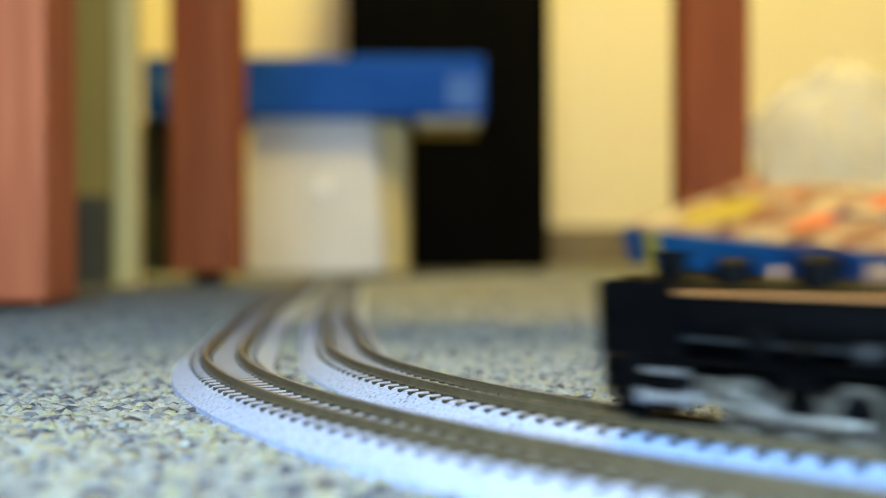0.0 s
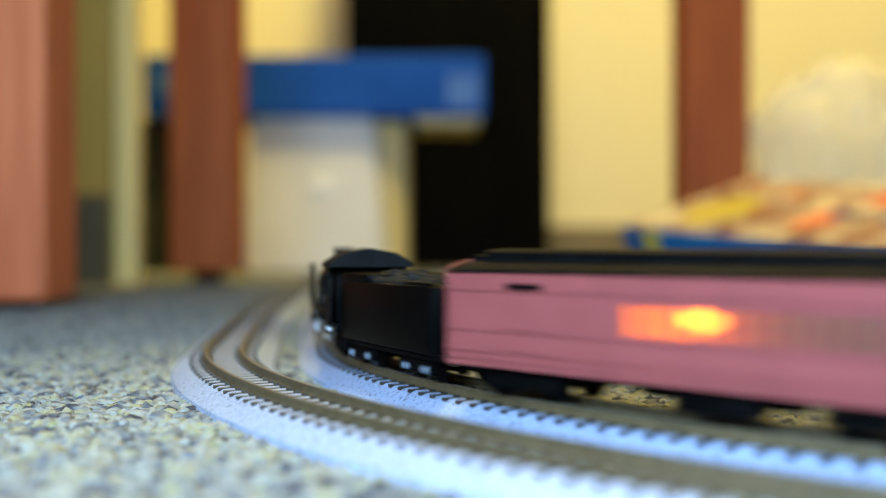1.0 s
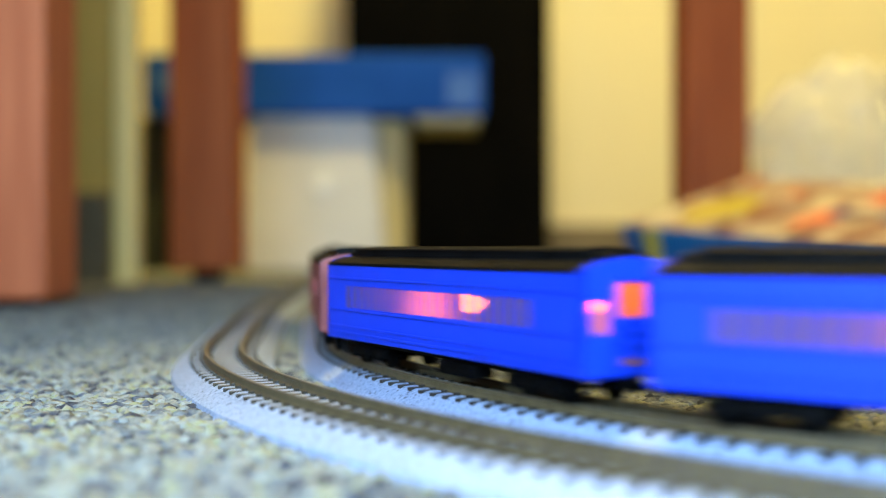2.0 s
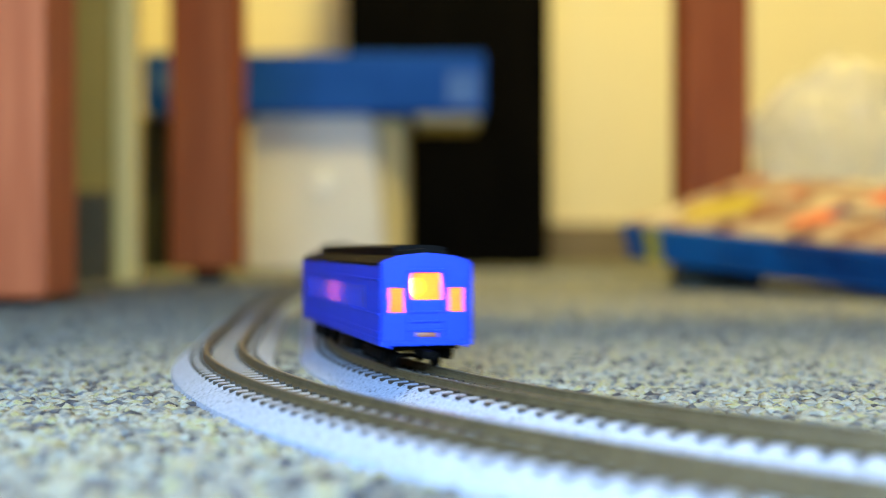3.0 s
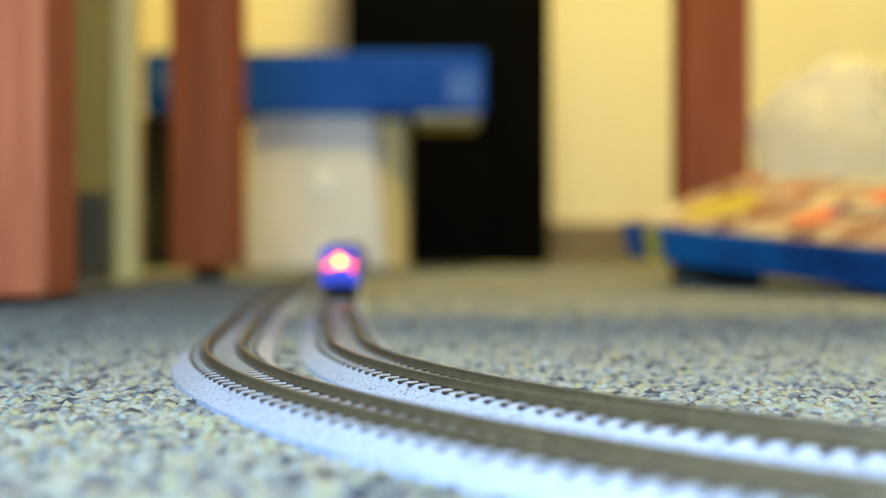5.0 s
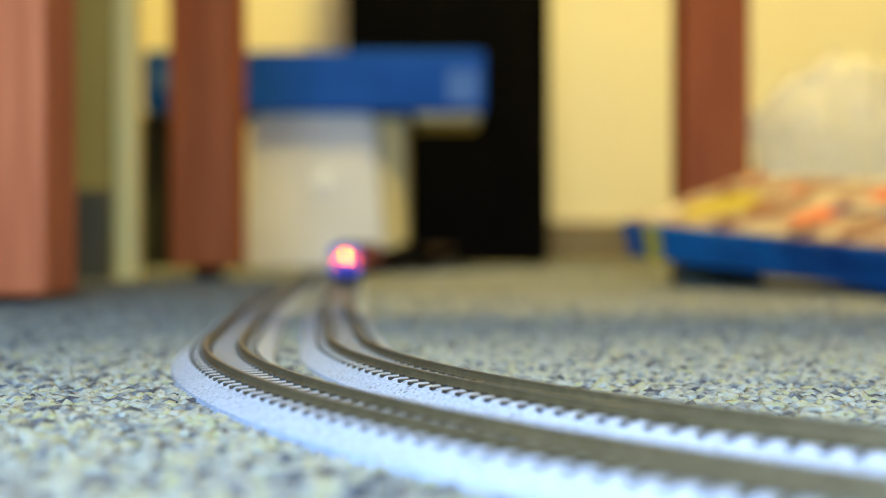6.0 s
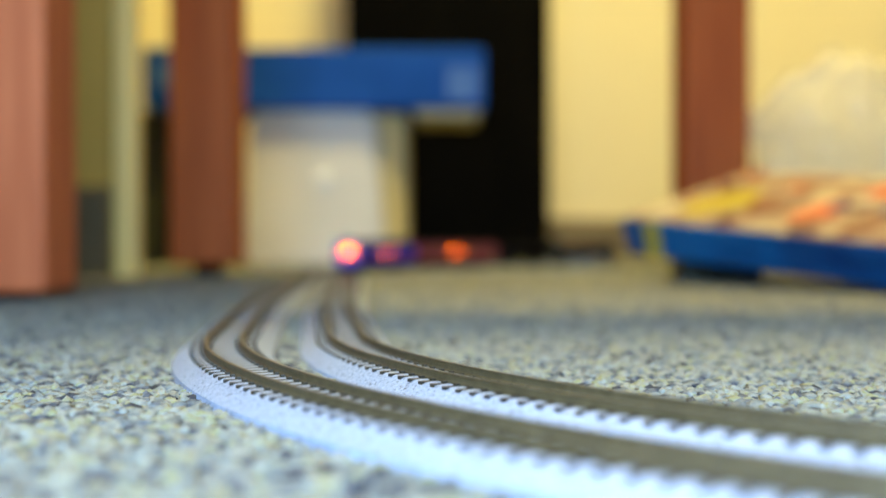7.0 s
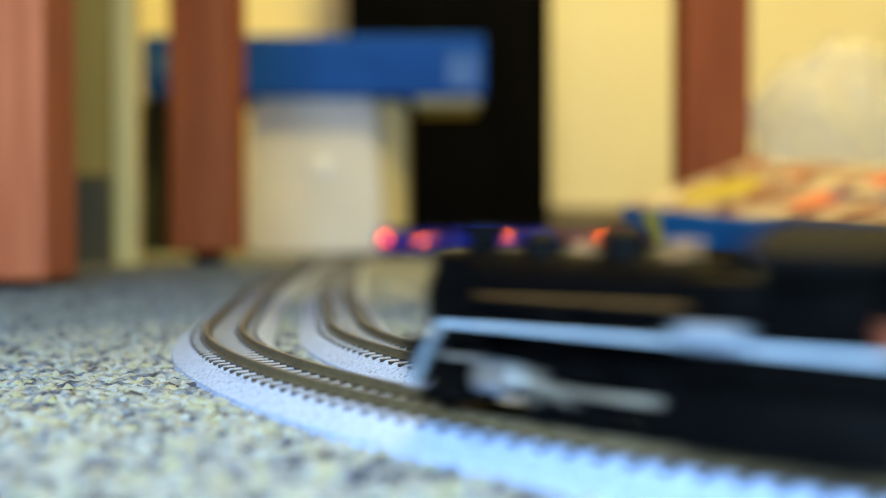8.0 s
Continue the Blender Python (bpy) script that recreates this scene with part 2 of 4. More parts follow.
slab("floor", -2.5, 3.5, -3.0, 2.2, -0.06, FLOOR, M_CARPET, "mottled grey and yellow loop-pile carpet floor", "carpet")
slab("wall_north", -2.5, 3.5, 2.1, 2.2, FLOOR, 2.4, M_WALL, "cream painted back wall of the room", "wall")
slab("wall_east", 3.4, 3.5, -2.9, 2.1, FLOOR, 2.4, M_DIM, "unseen side wall, dark tan to cut bounced light", "wall")
slab("wall_west", -2.5, -2.4, -2.9, 2.1, FLOOR, 2.4, M_DIM, "unseen side wall, dark tan to cut bounced light", "wall")


# unseen wall; its window opening is added for the fill light
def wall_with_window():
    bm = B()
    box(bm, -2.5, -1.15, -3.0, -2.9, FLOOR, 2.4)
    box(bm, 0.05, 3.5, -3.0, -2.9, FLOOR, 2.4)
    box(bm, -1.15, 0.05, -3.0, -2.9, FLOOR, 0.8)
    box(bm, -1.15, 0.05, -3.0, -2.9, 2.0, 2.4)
    tagged(part("wall_south", bm, M_DIM), "unseen dark tan wall with an assumed window opening", "wall", kind="structure")


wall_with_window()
slab("ceiling", -2.5, 3.5, -3.0, 2.2, 2.4, 2.5, M_CEILING, "unseen ceiling, dark tan to cut bounced light", "ceiling")
slab("wall_stub", -2.4, -0.2685, 0.90, 0.96, FLOOR, 2.4, M_SHADEDWALL, "short cream wall with shade painted in, ending in a white post", "wall")
slab("baseboard", -0.27, 3.4, 2.088, 2.0999, FLOOR, 0.072, M_BASEBOARD, "taupe baseboard along the cream wall", "baseboard", 0.003)
slab("baseboard", -2.4, -0.2685, 0.888, 0.8999, FLOOR, 0.075, M_SHADEDBASE, "baseboard along the short wall, shade painted in", "baseboard", 0.003)
slab("trim_post", -0.268, -0.2495, 0.90, 0.918, FLOOR, 2.4, M_WARMPOST, "white post at the wall's end, warm light painted in", "trim", 0.003)


# ---- furniture ----
def leg(parent, x0, x1, y0, y1, top, raise_by, wood):
    part("leg", box(B(), x0, x1, y0, y1, raise_by, top, 0.003), wood, parent, smooth=False)
    part("foot_glide", rod(B(), ((x0 + x1) / 2, (y0 + y1) / 2, FLOOR), ((x0 + x1) / 2, (y0 + y1) / 2, raise_by), 0.013), M_UNDER, parent, "dark foot glide")


def shade_table():
    t = thing("shade_table", "light red-brown stained wooden square legs under unseen boards added for shade", "table")
    for x0, y0, y1 in ((-0.252, 0.556, 0.606), (0.340, 0.556, 0.606), (-0.320, 0.505, 0.545), (0.340, 0.505, 0.545)):
        leg(t, x0, x0 + 0.052, y0, y1, 0.73, 0.004, M_WOOD)
    # unseen boards, added and sized only to shade the carpet and legs
    part("shade_top", box(B(), -0.33, 0.41, 0.505, 0.578, 0.731, 0.752, 0.004), M_WOOD, t)
    part("shade_leaf", box(B(), -0.49, -0.03, 0.396, 0.503, 0.731, 0.752, 0.004), M_WOOD, t)
    for x0, x1, y0, y1 in ((-0.250, -0.041, 0.607, 0.840), (-0.168, -0.041, 0.841, 0.908), (-0.199, -0.041, 0.500, 0.606), (-0.450, -0.253, 0.546, 0.840)):
        part("shade_board", box(B(), x0, x1, y0, y1, 0.43, 0.452, 0.004), M_WOOD, t)


def stand():
    t = thing("wooden_stand", "dark red-brown wooden frame on two square legs", "stand")
    for x0 in (-0.2265, 0.199):
        leg(t, x0, x0 + 0.055, 0.915, 0.967, 0.80, 0.011, M_WOOD_DARK)
    part("crossbar", box(B(), -0.1738, 0.1988, 0.93, 0.955, 0.70, 0.78, 0.003), M_WOOD_DARK, t)


# unseen housing and stand around the added fill light
def fill_panel():
    t = thing("fill_panel", "unseen long black panel on a short stand, added for cool fill light", "lamp")
    m = look(FILL_AT, FILL_TO)
    bm = box(B(), -0.24, 0.24, -0.066, 0.066, 0.004, 0.026, 0.004)
    bm.transform(m)
    part("housing", bm, M_UNDER, t)
    x, y, z = FILL_AT
    part("pole", rod(B(), (x, y - 0.022, 0.006), (x, y - 0.022, z), 0.006), M_UNDER, t)
    part("base", rod(B(), (x, y - 0.022, FLOOR), (x, y - 0.022, 0.007), 0.05, 0.046, 28), M_UNDER, t)


shade_table()
stand()
fill_panel()


def storage_bin():
    t = thing("storage_bin", "ivory plastic bin with one side painted warm-lit, under a blue box", "bin")
    bm = B()
    vs = [bm.verts.new(p) for p in ((-0.240, 1.34, FLOOR), (-0.070, 1.34, FLOOR), (-0.070, 1.55, FLOOR), (-0.240, 1.55, FLOOR),
                                    (-0.235, 1.35, 0.19), (-0.084, 1.35, 0.19), (-0.084, 1.54, 0.19), (-0.235, 1.54, 0.19))]
    for f in ((0, 1, 5, 4), (1, 2, 6, 5), (2, 3, 7, 6), (3, 0, 4, 7), (4, 5, 6, 7), (3, 2, 1, 0)):
        bm.faces.new([vs[i] for i in f])
    bmesh.ops.bevel(bm, geom=bm.edges[:], offset=0.006, segments=3, affect="EDGES")
    part("body", bm, M_BINWHITE, t)
    bm = B()
    vs = [bm.verts.new(p) for p in ((-0.0665, 1.345, 0.002), (-0.046, 1.36, 0.002), (-0.046, 1.54, 0.002), (-0.0665, 1.545, 0.002),
                                    (-0.0805, 1.355, 0.186), (-0.047, 1.37, 0.186), (-0.047, 1.53, 0.186), (-0.0805, 1.535, 0.186))]
    for f in ((0, 1, 5, 4), (1, 2, 6, 5), (2, 3, 7, 6), (3, 0, 4, 7), (4, 5, 6, 7), (3, 2, 1, 0)):
        bm.faces.new([vs[i] for i in f])
    part("side_panel", bm, M_WARMSIDE_FLAP, t, "side panel painted in warm-lit yellow", smooth=False)
    part("latch", ball(B(), (-0.147, 1.345, 0.105), 0.011, 1, 0.25, 1), M_KNOB, t, "small glossy white knob")


def dark_board():
    bm = box(B(), -0.372, -0.350, 1.36, 1.50, FLOOR, 0.19, 0.002)
    tagged(part("upright_board", bm, M_DARK), "dark green upright board holding up the blue box", "board")


def blue_box():
    t = thing("long_box", "long flat blue card box lying across a bin", "box")
    part("carton", box(B(), -0.362, 0.050, 1.335, 1.50, 0.1905, 0.263, 0.003), M_BLUEBOX, t, smooth=False)
    part("flap", box(B(), -0.034, 0.044, 1.345, 1.48, 0.181, 0.1895, 0.001), M_WARMSIDE_FLAP, t, "yellowed card flap under the box", smooth=False)
    part("end_label", box(B(), 0.006, 0.042, 1.3325, 1.3348, 0.200, 0.240), M_SILVERCARD, t, "pale blue printed patch")
    part("printed_mark", box(B(), -0.346, -0.325, 1.3325, 1.3348, 0.215, 0.245), M_SILVERCARD, t, "pale blue printed mark")


def black_cabinet():
    t = thing("speaker_cabinet", "tall black cabinet standing against the cream wall", "cabinet")
    bm = box(B(), -0.142, 0.156, 1.62, 2.07, 0.004, 0.95, 0.006)
    part("body", bm, M_BLACKBOX, t)
    part("plinth", box(B(), -0.135, 0.149, 1.63, 2.06, FLOOR, 0.0038), M_UNDER, t)


storage_bin()
dark_board()
blue_box()
black_cabinet()


def lid_patch(parent, name, cx, cy, rx, ry, material, label, z):
    bm = B()
    n = 11
    rnd = random.Random(int(cx * 9000 + cy * 700))
    top = [bm.verts.new((cx + rx * math.cos(2 * math.pi * i / n) * rnd.uniform(0.75, 1.1), cy + ry * math.sin(2 * math.pi * i / n) * rnd.uniform(0.75, 1.1), z)) for i in range(n)]
    f = bm.faces.new(top)
    ex = bmesh.ops.extrude_face_region(bm, geom=[f])
    bmesh.ops.translate(bm, vec=(0, 0, 0.0006), verts=[v for v in ex["geom"] if isinstance(v, bmesh.types.BMVert)])
    bmesh.ops.recalc_face_normals(bm, faces=bm.faces[:])
    return part(name, bm, material, parent, label, smooth=False)


def game_box_build():
    a, b = Vector((0.248, 0.620, 0.0032)), Vector((0.133, 0.800, 0.0215))
    u = (b - a).normalized()
    v = Vector((0.843, 0.538, 0.296)).normalized()
    v = (v - u * v.dot(u)).normalized()
    w = u.cross(v) if u.cross(v).z > 0 else v.cross(u)
    m = Matrix.Translation(a) @ Matrix((u, v, w)).transposed().to_4x4()
    t = thing("game_box", "flat blue board-game box with a colourful printed lid, propped up", "box", m)
    part("tray", box(B(), -0.034, 0.214, 0.0, 0.135, 0.0, 0.0135, 0.002), M_TOYBLUE, t, smooth=False)
    part("lid_rim", box(B(), -0.035, 0.215, -0.001, 0.136, 0.0138, 0.026, 0.002), M_TOYBLUE, t, smooth=False)
    part("lid_print", box(B(), -0.032, 0.212, 0.002, 0.133, 0.0262, 0.0268), M_LIDPRINT, t, "cream and pink printed lid picture", smooth=False)
    for name, cx, cy, rx, ry, mat, lab, z in (
            ("print_patch", 0.165, 0.050, 0.026, 0.036, M_YELLOWPRINT, "yellow printed patch", 0.0270),
            ("print_patch", 0.196, 0.025, 0.012, 0.018, M_PALEPRINT, "white printed patch", 0.0272),
            ("print_patch", 0.078, 0.050, 0.016, 0.028, M_REDPRINT, "red printed patch", 0.0272),
            ("print_patch", 0.060, 0.098, 0.020, 0.020, M_REDPRINT, "red printed patch", 0.0274),
            ("print_patch", 0.122, 0.060, 0.018, 0.036, M_BROWNPRINT, "maroon printed patch", 0.0274),
            ("print_patch", 0.140, 0.100, 0.020, 0.020, M_BROWNPRINT, "maroon printed patch", 0.0270),
            ("print_patch", 0.020, 0.080, 0.014, 0.030, M_PALEPRINT, "white printed patch", 0.0274),
            ("print_patch", 0.030, 0.030, 0.012, 0.020, M_BROWNPRINT, "maroon printed patch", 0.0276)):
        lid_patch(t, name, cx, cy, rx, ry, mat, lab, z)
    rnd = random.Random(12)
    inks = [(M_BROWNPRINT, "maroon printed patch"), (M_REDPRINT, "red printed patch"), (M_PALEPRINT, "cream printed patch"),
            (M_LIDPRINT, "peach printed patch"), (M_TOYBLUE, "blue printed patch"), (M_BROWNPRINT, "maroon printed patch")]
    for i in range(22):
        ink, lab = inks[i % 6]
        lid_patch(t, "print_patch", rnd.uniform(-0.015, 0.195), rnd.uniform(0.012, 0.122), rnd.uniform(0.005, 0.011), rnd.uniform(0.006, 0.014), ink, lab, 0.0284 + 0.0002 * (i % 5))
    part("band", box(B(), 0.176, 0.190, -0.0022, -0.0013, 0.001, 0.0255), M_YELLOWPRINT, t, "yellow printed band on the side", smooth=False)
    part("corner_cap", box(B(), -0.036, -0.020, -0.0024, -0.0013, 0.001, 0.0255), M_SILVERCARD, t, "pale blue corner print", smooth=False)
    # added prop, coloured dark to stand for the shade under the box
    bm = box(B(), 0.172, 0.232, 0.800, 0.840, FLOOR, 0.0205, 0.002)
    tagged(part("shade_prop", bm, M_DARK), "block added under the blue game box, dark for the shade there", "block")


game_box_build()


def plastic_bag():
    m, nt, b = make_mat("milky_bag_plastic", 0.25)
    b.inputs["Base Color"].default_value = (0.98, 0.94, 0.80, 1)
    tr = nt.nodes.new("ShaderNodeBsdfTranslucent")
    tr.inputs[0].default_value = (0.95, 0.90, 0.75, 1)
    mix = nt.nodes.new("ShaderNodeMixShader")
    mix.inputs[0].default_value = 0.45
    nt.links.new(b.outputs[0], mix.inputs[1])
    nt.links.new(tr.outputs[0], mix.inputs[2])
    clear = nt.nodes.new("ShaderNodeBsdfTransparent")
    thin = nt.nodes.new("ShaderNodeMixShader")
    thin.inputs[0].default_value = 0.5
    nt.links.new(mix.outputs[0], thin.inputs[1])
    nt.links.new(clear.outputs[0], thin.inputs[2])
    nt.links.new(thin.outputs[0], nt.nodes["Material Output"].inputs[0])
    bm = B()
    bmesh.ops.create_icosphere(bm, subdivisions=5, radius=1.0)
    for v in bm.verts:
        p = v.co.copy()
        f = 0.94 + 0.20 * noise.noise(p * 1.7) + 0.22 * abs(noise.noise(p * 3.2)) + 0.12 * abs(noise.noise(p * 8.0))
        z = p.z * f
        v.co = (0.336 + p.x * f * 0.066, 0.945 + p.y * f * 0.048, max(FLOOR, 0.112 + z * 0.072 if z > 0 else 0.112 + z * 0.11))
    tagged(part("plastic_bag", bm, m), "crumpled milky white plastic bag standing on the carpet", "bag")


plastic_bag()


# ---- rails, sleepers and ballast ----
def sweep(name, section, off, s0, s1, step, material, parent=None):
    n = int((s1 - s0) / step) + 1
    verts, faces, k = [], [], len(section)
    for i in range(n):
        s = s0 + (s1 - s0) * i / (n - 1)
        for o, z in section:
            p, _ = along(s, off + o)
            p = LEAN @ Vector((p.x, p.y, z))
            verts.append(p[:])
    for i in range(n - 1):
        for j in range(k):
            a, b = i * k + j, i * k + (j + 1) % k
            faces.append((a, b, b + k, a + k))
    faces.append(tuple(range(k)))
    faces.append(tuple(range((n - 1) * k, n * k))[::-1])
    me = bpy.data.meshes.new(name)
    me.from_pydata(verts, [], faces)
    me.materials.append(material)
    bm = bmesh.new()
    bm.from_mesh(me)
    bmesh.ops.recalc_face_normals(bm, faces=bm.faces[:])
    bm.to_mesh(me)
    bm.free()
    me.shade_smooth()
    me.set_sharp_from_angle(angle=radians(30))
    ob = new(name, me)
    ob.parent = parent
    return ob


S_END = FAR_S + R_FAR * math.pi + 0.62
S_START = -math.pi * R_IN - 0.05
BALLAST = [(-0.0131, FLOOR), (-0.0127, 0.0002), (-0.0084, 0.0027), (-0.0077, 0.0031), (-0.0066, 0.00320), (0.0066, 0.00320), (0.0077, 0.0031), (0.0084, 0.0027), (0.0127, 0.0002), (0.0131, FLOOR)]
RAIL = [(-0.0007, 0.0033), (-0.0007, 0.0035), (-0.00022, 0.0038), (-0.00022, 0.0046), (-0.00042, 0.0048), (-0.00042, 0.00508),
        (0.00042, 0.00508), (0.00042, 0.0048), (0.00022, 0.0046), (0.00022, 0.0038), (0.0007, 0.0035), (0.0007, 0.0033)]


HEAD = [(-0.00034, 0.00509), (-0.00030, RAIL_TOP), (0.00030, RAIL_TOP), (0.00034, 0.00509)]


def tie_mesh():
    bm = B()
    box(bm, -0.0085, 0.0085, -0.0007, 0.0007, 0.0025, 0.00327)
    for sx in (-1, 1):
        for dx in (-0.0012, 0.0012):
            c = sx * 0.0045 + dx
            box(bm, c - 0.00045, c + 0.00045, -0.0005, 0.0005, 0.0032, 0.0037)
    me = bpy.data.meshes.new("sleeper")
    bm.to_mesh(me)
    bm.free()
    me.materials.append(M_TIE)
    return me


def track(label, off, scale_s):
    t = thing("model_track", label, "track", group="model railway tracks")
    sweep("ballast_bed", BALLAST, off, S_START, S_END, 0.006, M_BALLAST, t)
    for o in (-0.0045, 0.0045):
        r = sweep("rail", [(a + o, z) for a, z in RAIL], off, S_START, S_END, 0.006, M_RAIL, t)
        tagged(sweep("rail_head", [(a + o, z) for a, z in HEAD], off, S_START, S_END, 0.006, M_RAILHEAD, r), "polished metal running surface")
    me = tie_mesh()
    pitch = 0.00445 / scale_s
    near, far_v, far_f = 0, [], []
    s = S_START
    base_v = [v.co.copy() for v in me.vertices]
    base_f = [tuple(p.vertices) for p in me.polygons]
    rnd = random.Random(5)
    while s < S_END:
        p, h = along(s, off)
        m = LEAN @ Matrix.Translation(p) @ Matrix.Rotation(h + rnd.uniform(-0.012, 0.012), 4, "Z")
        if -0.36 < s < 0.5 and near < 300:
            ob = new("sleeper", me)
            ob.matrix_world = m
            ob.parent = t
            near += 1
        else:
            k = len(far_v)
            far_v += [(m @ v)[:] for v in base_v]
            far_f += [tuple(i + k for i in f) for f in base_f]
        s += pitch if s < 0 or s > FAR_S else 0.00445
    far = bpy.data.meshes.new("sleeper_run")
    far.from_pydata(far_v, [], far_f)
    far.materials.append(M_TIE)
    ob = new("sleeper_run", far)
    ob.parent = t
    tagged(ob, kind="stuff")
    return t


track("grey ballasted model track with brown sleepers, inner loop", 0.0, 1.0)
track("grey ballasted model track with brown sleepers, outer loop", 0.033, 1.13)


# ---- carpet pile ----
def carpet_pile():
    rng = np.random.default_rng(7)
    pts = []
    for d0, d1, pitch in ((0.07, 0.45, 0.0024), (0.45, 0.85, 0.0032), (0.85, 1.35, 0.0055)):
        ny = int((d1 - d0) / pitch)
        for j in range(ny):
            y = d0 + j * pitch
            half = 0.44 * y + 0.012
            nx = int(2 * half / pitch)
            x = -half + np.arange(nx) * pitch
            pts.append(np.c_[x + rng.normal(0, pitch * 0.3, nx), y + rng.normal(0, pitch * 0.3, nx), np.full(nx, pitch)])
    p = np.concatenate(pts)
    # nothing grows under the track beds
    a = -radians(6.74)
    lx = p[:, 0] * math.cos(a) - p[:, 1] * math.sin(a)
    ly = p[:, 0] * math.sin(a) + p[:, 1] * math.cos(a)
    r = np.hypot(lx - XC, ly - Y_IN)
    under = ((ly < Y_IN) & ((abs(r - R_IN) < 0.0122) | (abs(r - R_IN - 0.033) < 0.0122)))
    under |= (ly >= Y_IN) & (ly < 1.0) & (abs(lx - X_IN - np.maximum(0, ly - Y_IN - KINK_S) * KINK) < 0.012)
    under |= (ly >= Y_IN) & (ly < 1.0) & (abs(lx - X_IN + 0.033 - np.maximum(0, ly - Y_IN - KINK_S) * KINK) < 0.012)
    p = p[~under]
    n = len(p)
    ico = bmesh.new()
    bmesh.ops.create_icosphere(ico, subdivisions=1, radius=1.0)
    o = np.array([v.co[:] for v in ico.verts])
    f = np.array([[v.index for v in q.verts] for q in ico.faces])
    ico.free()
    k = len(o)
    ang = rng.uniform(0, 6.283, n)
    c, s = np.cos(ang), np.sin(ang)
    w = p[:, 2]
    sx, sy, sz = w * rng.uniform(0.5, 1.2, n), w * rng.uniform(0.42, 0.78, n), w * rng.uniform(0.24, 0.5, n)
    v = np.zeros((n, k, 3))
    v[:, :, 0] = p[:, None, 0] + c[:, None] * o[None, :, 0] * sx[:, None] - s[:, None] * o[None, :, 1] * sy[:, None]
    v[:, :, 1] = p[:, None, 1] + s[:, None] * o[None, :, 0] * sx[:, None] + c[:, None] * o[None, :, 1] * sy[:, None]
    v[:, :, 2] = FLOOR + o[None, :, 2] * sz[:, None]
    v += rng.normal(0, 0.07, v.shape) * w[:, None, None]
    faces = (f[None] + k * np.arange(n)[:, None, None]).reshape(-1, 3)
    me = bpy.data.meshes.new("carpet_pile")
    me.vertices.add(n * k)
    me.vertices.foreach_set("co", v.reshape(-1))
    me.loops.add(len(faces) * 3)
    me.loops.foreach_set("vertex_index", faces.reshape(-1).astype(np.int32))
    me.polygons.add(len(faces))
    me.polygons.foreach_set("loop_start", np.arange(0, len(faces) * 3, 3, dtype=np.int32))
    me.update(calc_edges=True)
    me.validate()
    me.shade_smooth()
    me.materials.append(M_TUFT)
    tagged(new("carpet_pile", me), "mottled grey, cream and yellow carpet loops", "carpet", kind="stuff")


carpet_pile()

# ---- rolling stock (local axes: +x forward, z up from the rail top; millimetres times U) ----
U = 0.001
SX = [1.0]      # stretch along the vehicle for the part being drawn


def mbox(bm, x0, x1, y0, y1, z0, z1, bevel=0.0):
    return box(bm, x0 * U * SX[0], x1 * U * SX[0], y0 * U, y1 * U, z0 * U, z1 * U, bevel * U)


def mrod(bm, a, b, r, r2=None, seg=14):
    return rod(bm, (a[0] * U * SX[0], a[1] * U, a[2] * U), (b[0] * U * SX[0], b[1] * U, b[2] * U), r * U, None if r2 is None else r2 * U, seg)


def bogie(parent, x, half_base=7.0, boxes=None):
    bm = B()
    for y in (-7.2, 7.2):
        mbox(bm, x - half_base - 3, x + half_base + 3, y - 0.6, y + 0.6, 2.2, 4.2, 0.3)
        for dx in (-half_base, 0, half_base):
            mbox(bm, x + dx - 1.3, x + dx + 1.3, y - 0.9, y + 0.9, 1.6, 3.6, 0.3)
    mbox(bm, x - 2, x + 2, -7, 7, 3.0, 5.4)
    b = part("bogie", bm, M_UNDER, parent)
    # axle boxes in grey paint carry the highlights on the bogies
    if boxes:
        for y in (-8.3, 8.3):
            for dx in (-half_base, half_base):
                part("axle_box", mrod(B(), (x + dx, y - 0.3, 2.6), (x + dx, y + 0.3, 2.6), 0.9, 0.6, seg=10), boxes, b, "axle box, highlight painted in grey")
    for dx in (-half_base, half_base):
        bm = B()
        for y in (-4.6, 4.6):
            mrod(bm, (x + dx, y - 0.7, 2.6), (x + dx, y + 0.7, 2.6), 2.6, seg=18)
        mrod(bm, (x + dx, -5, 2.6), (x + dx, 5, 2.6), 0.5, seg=8)
        part("wheelset", bm, M_UNDER, b)
    return b


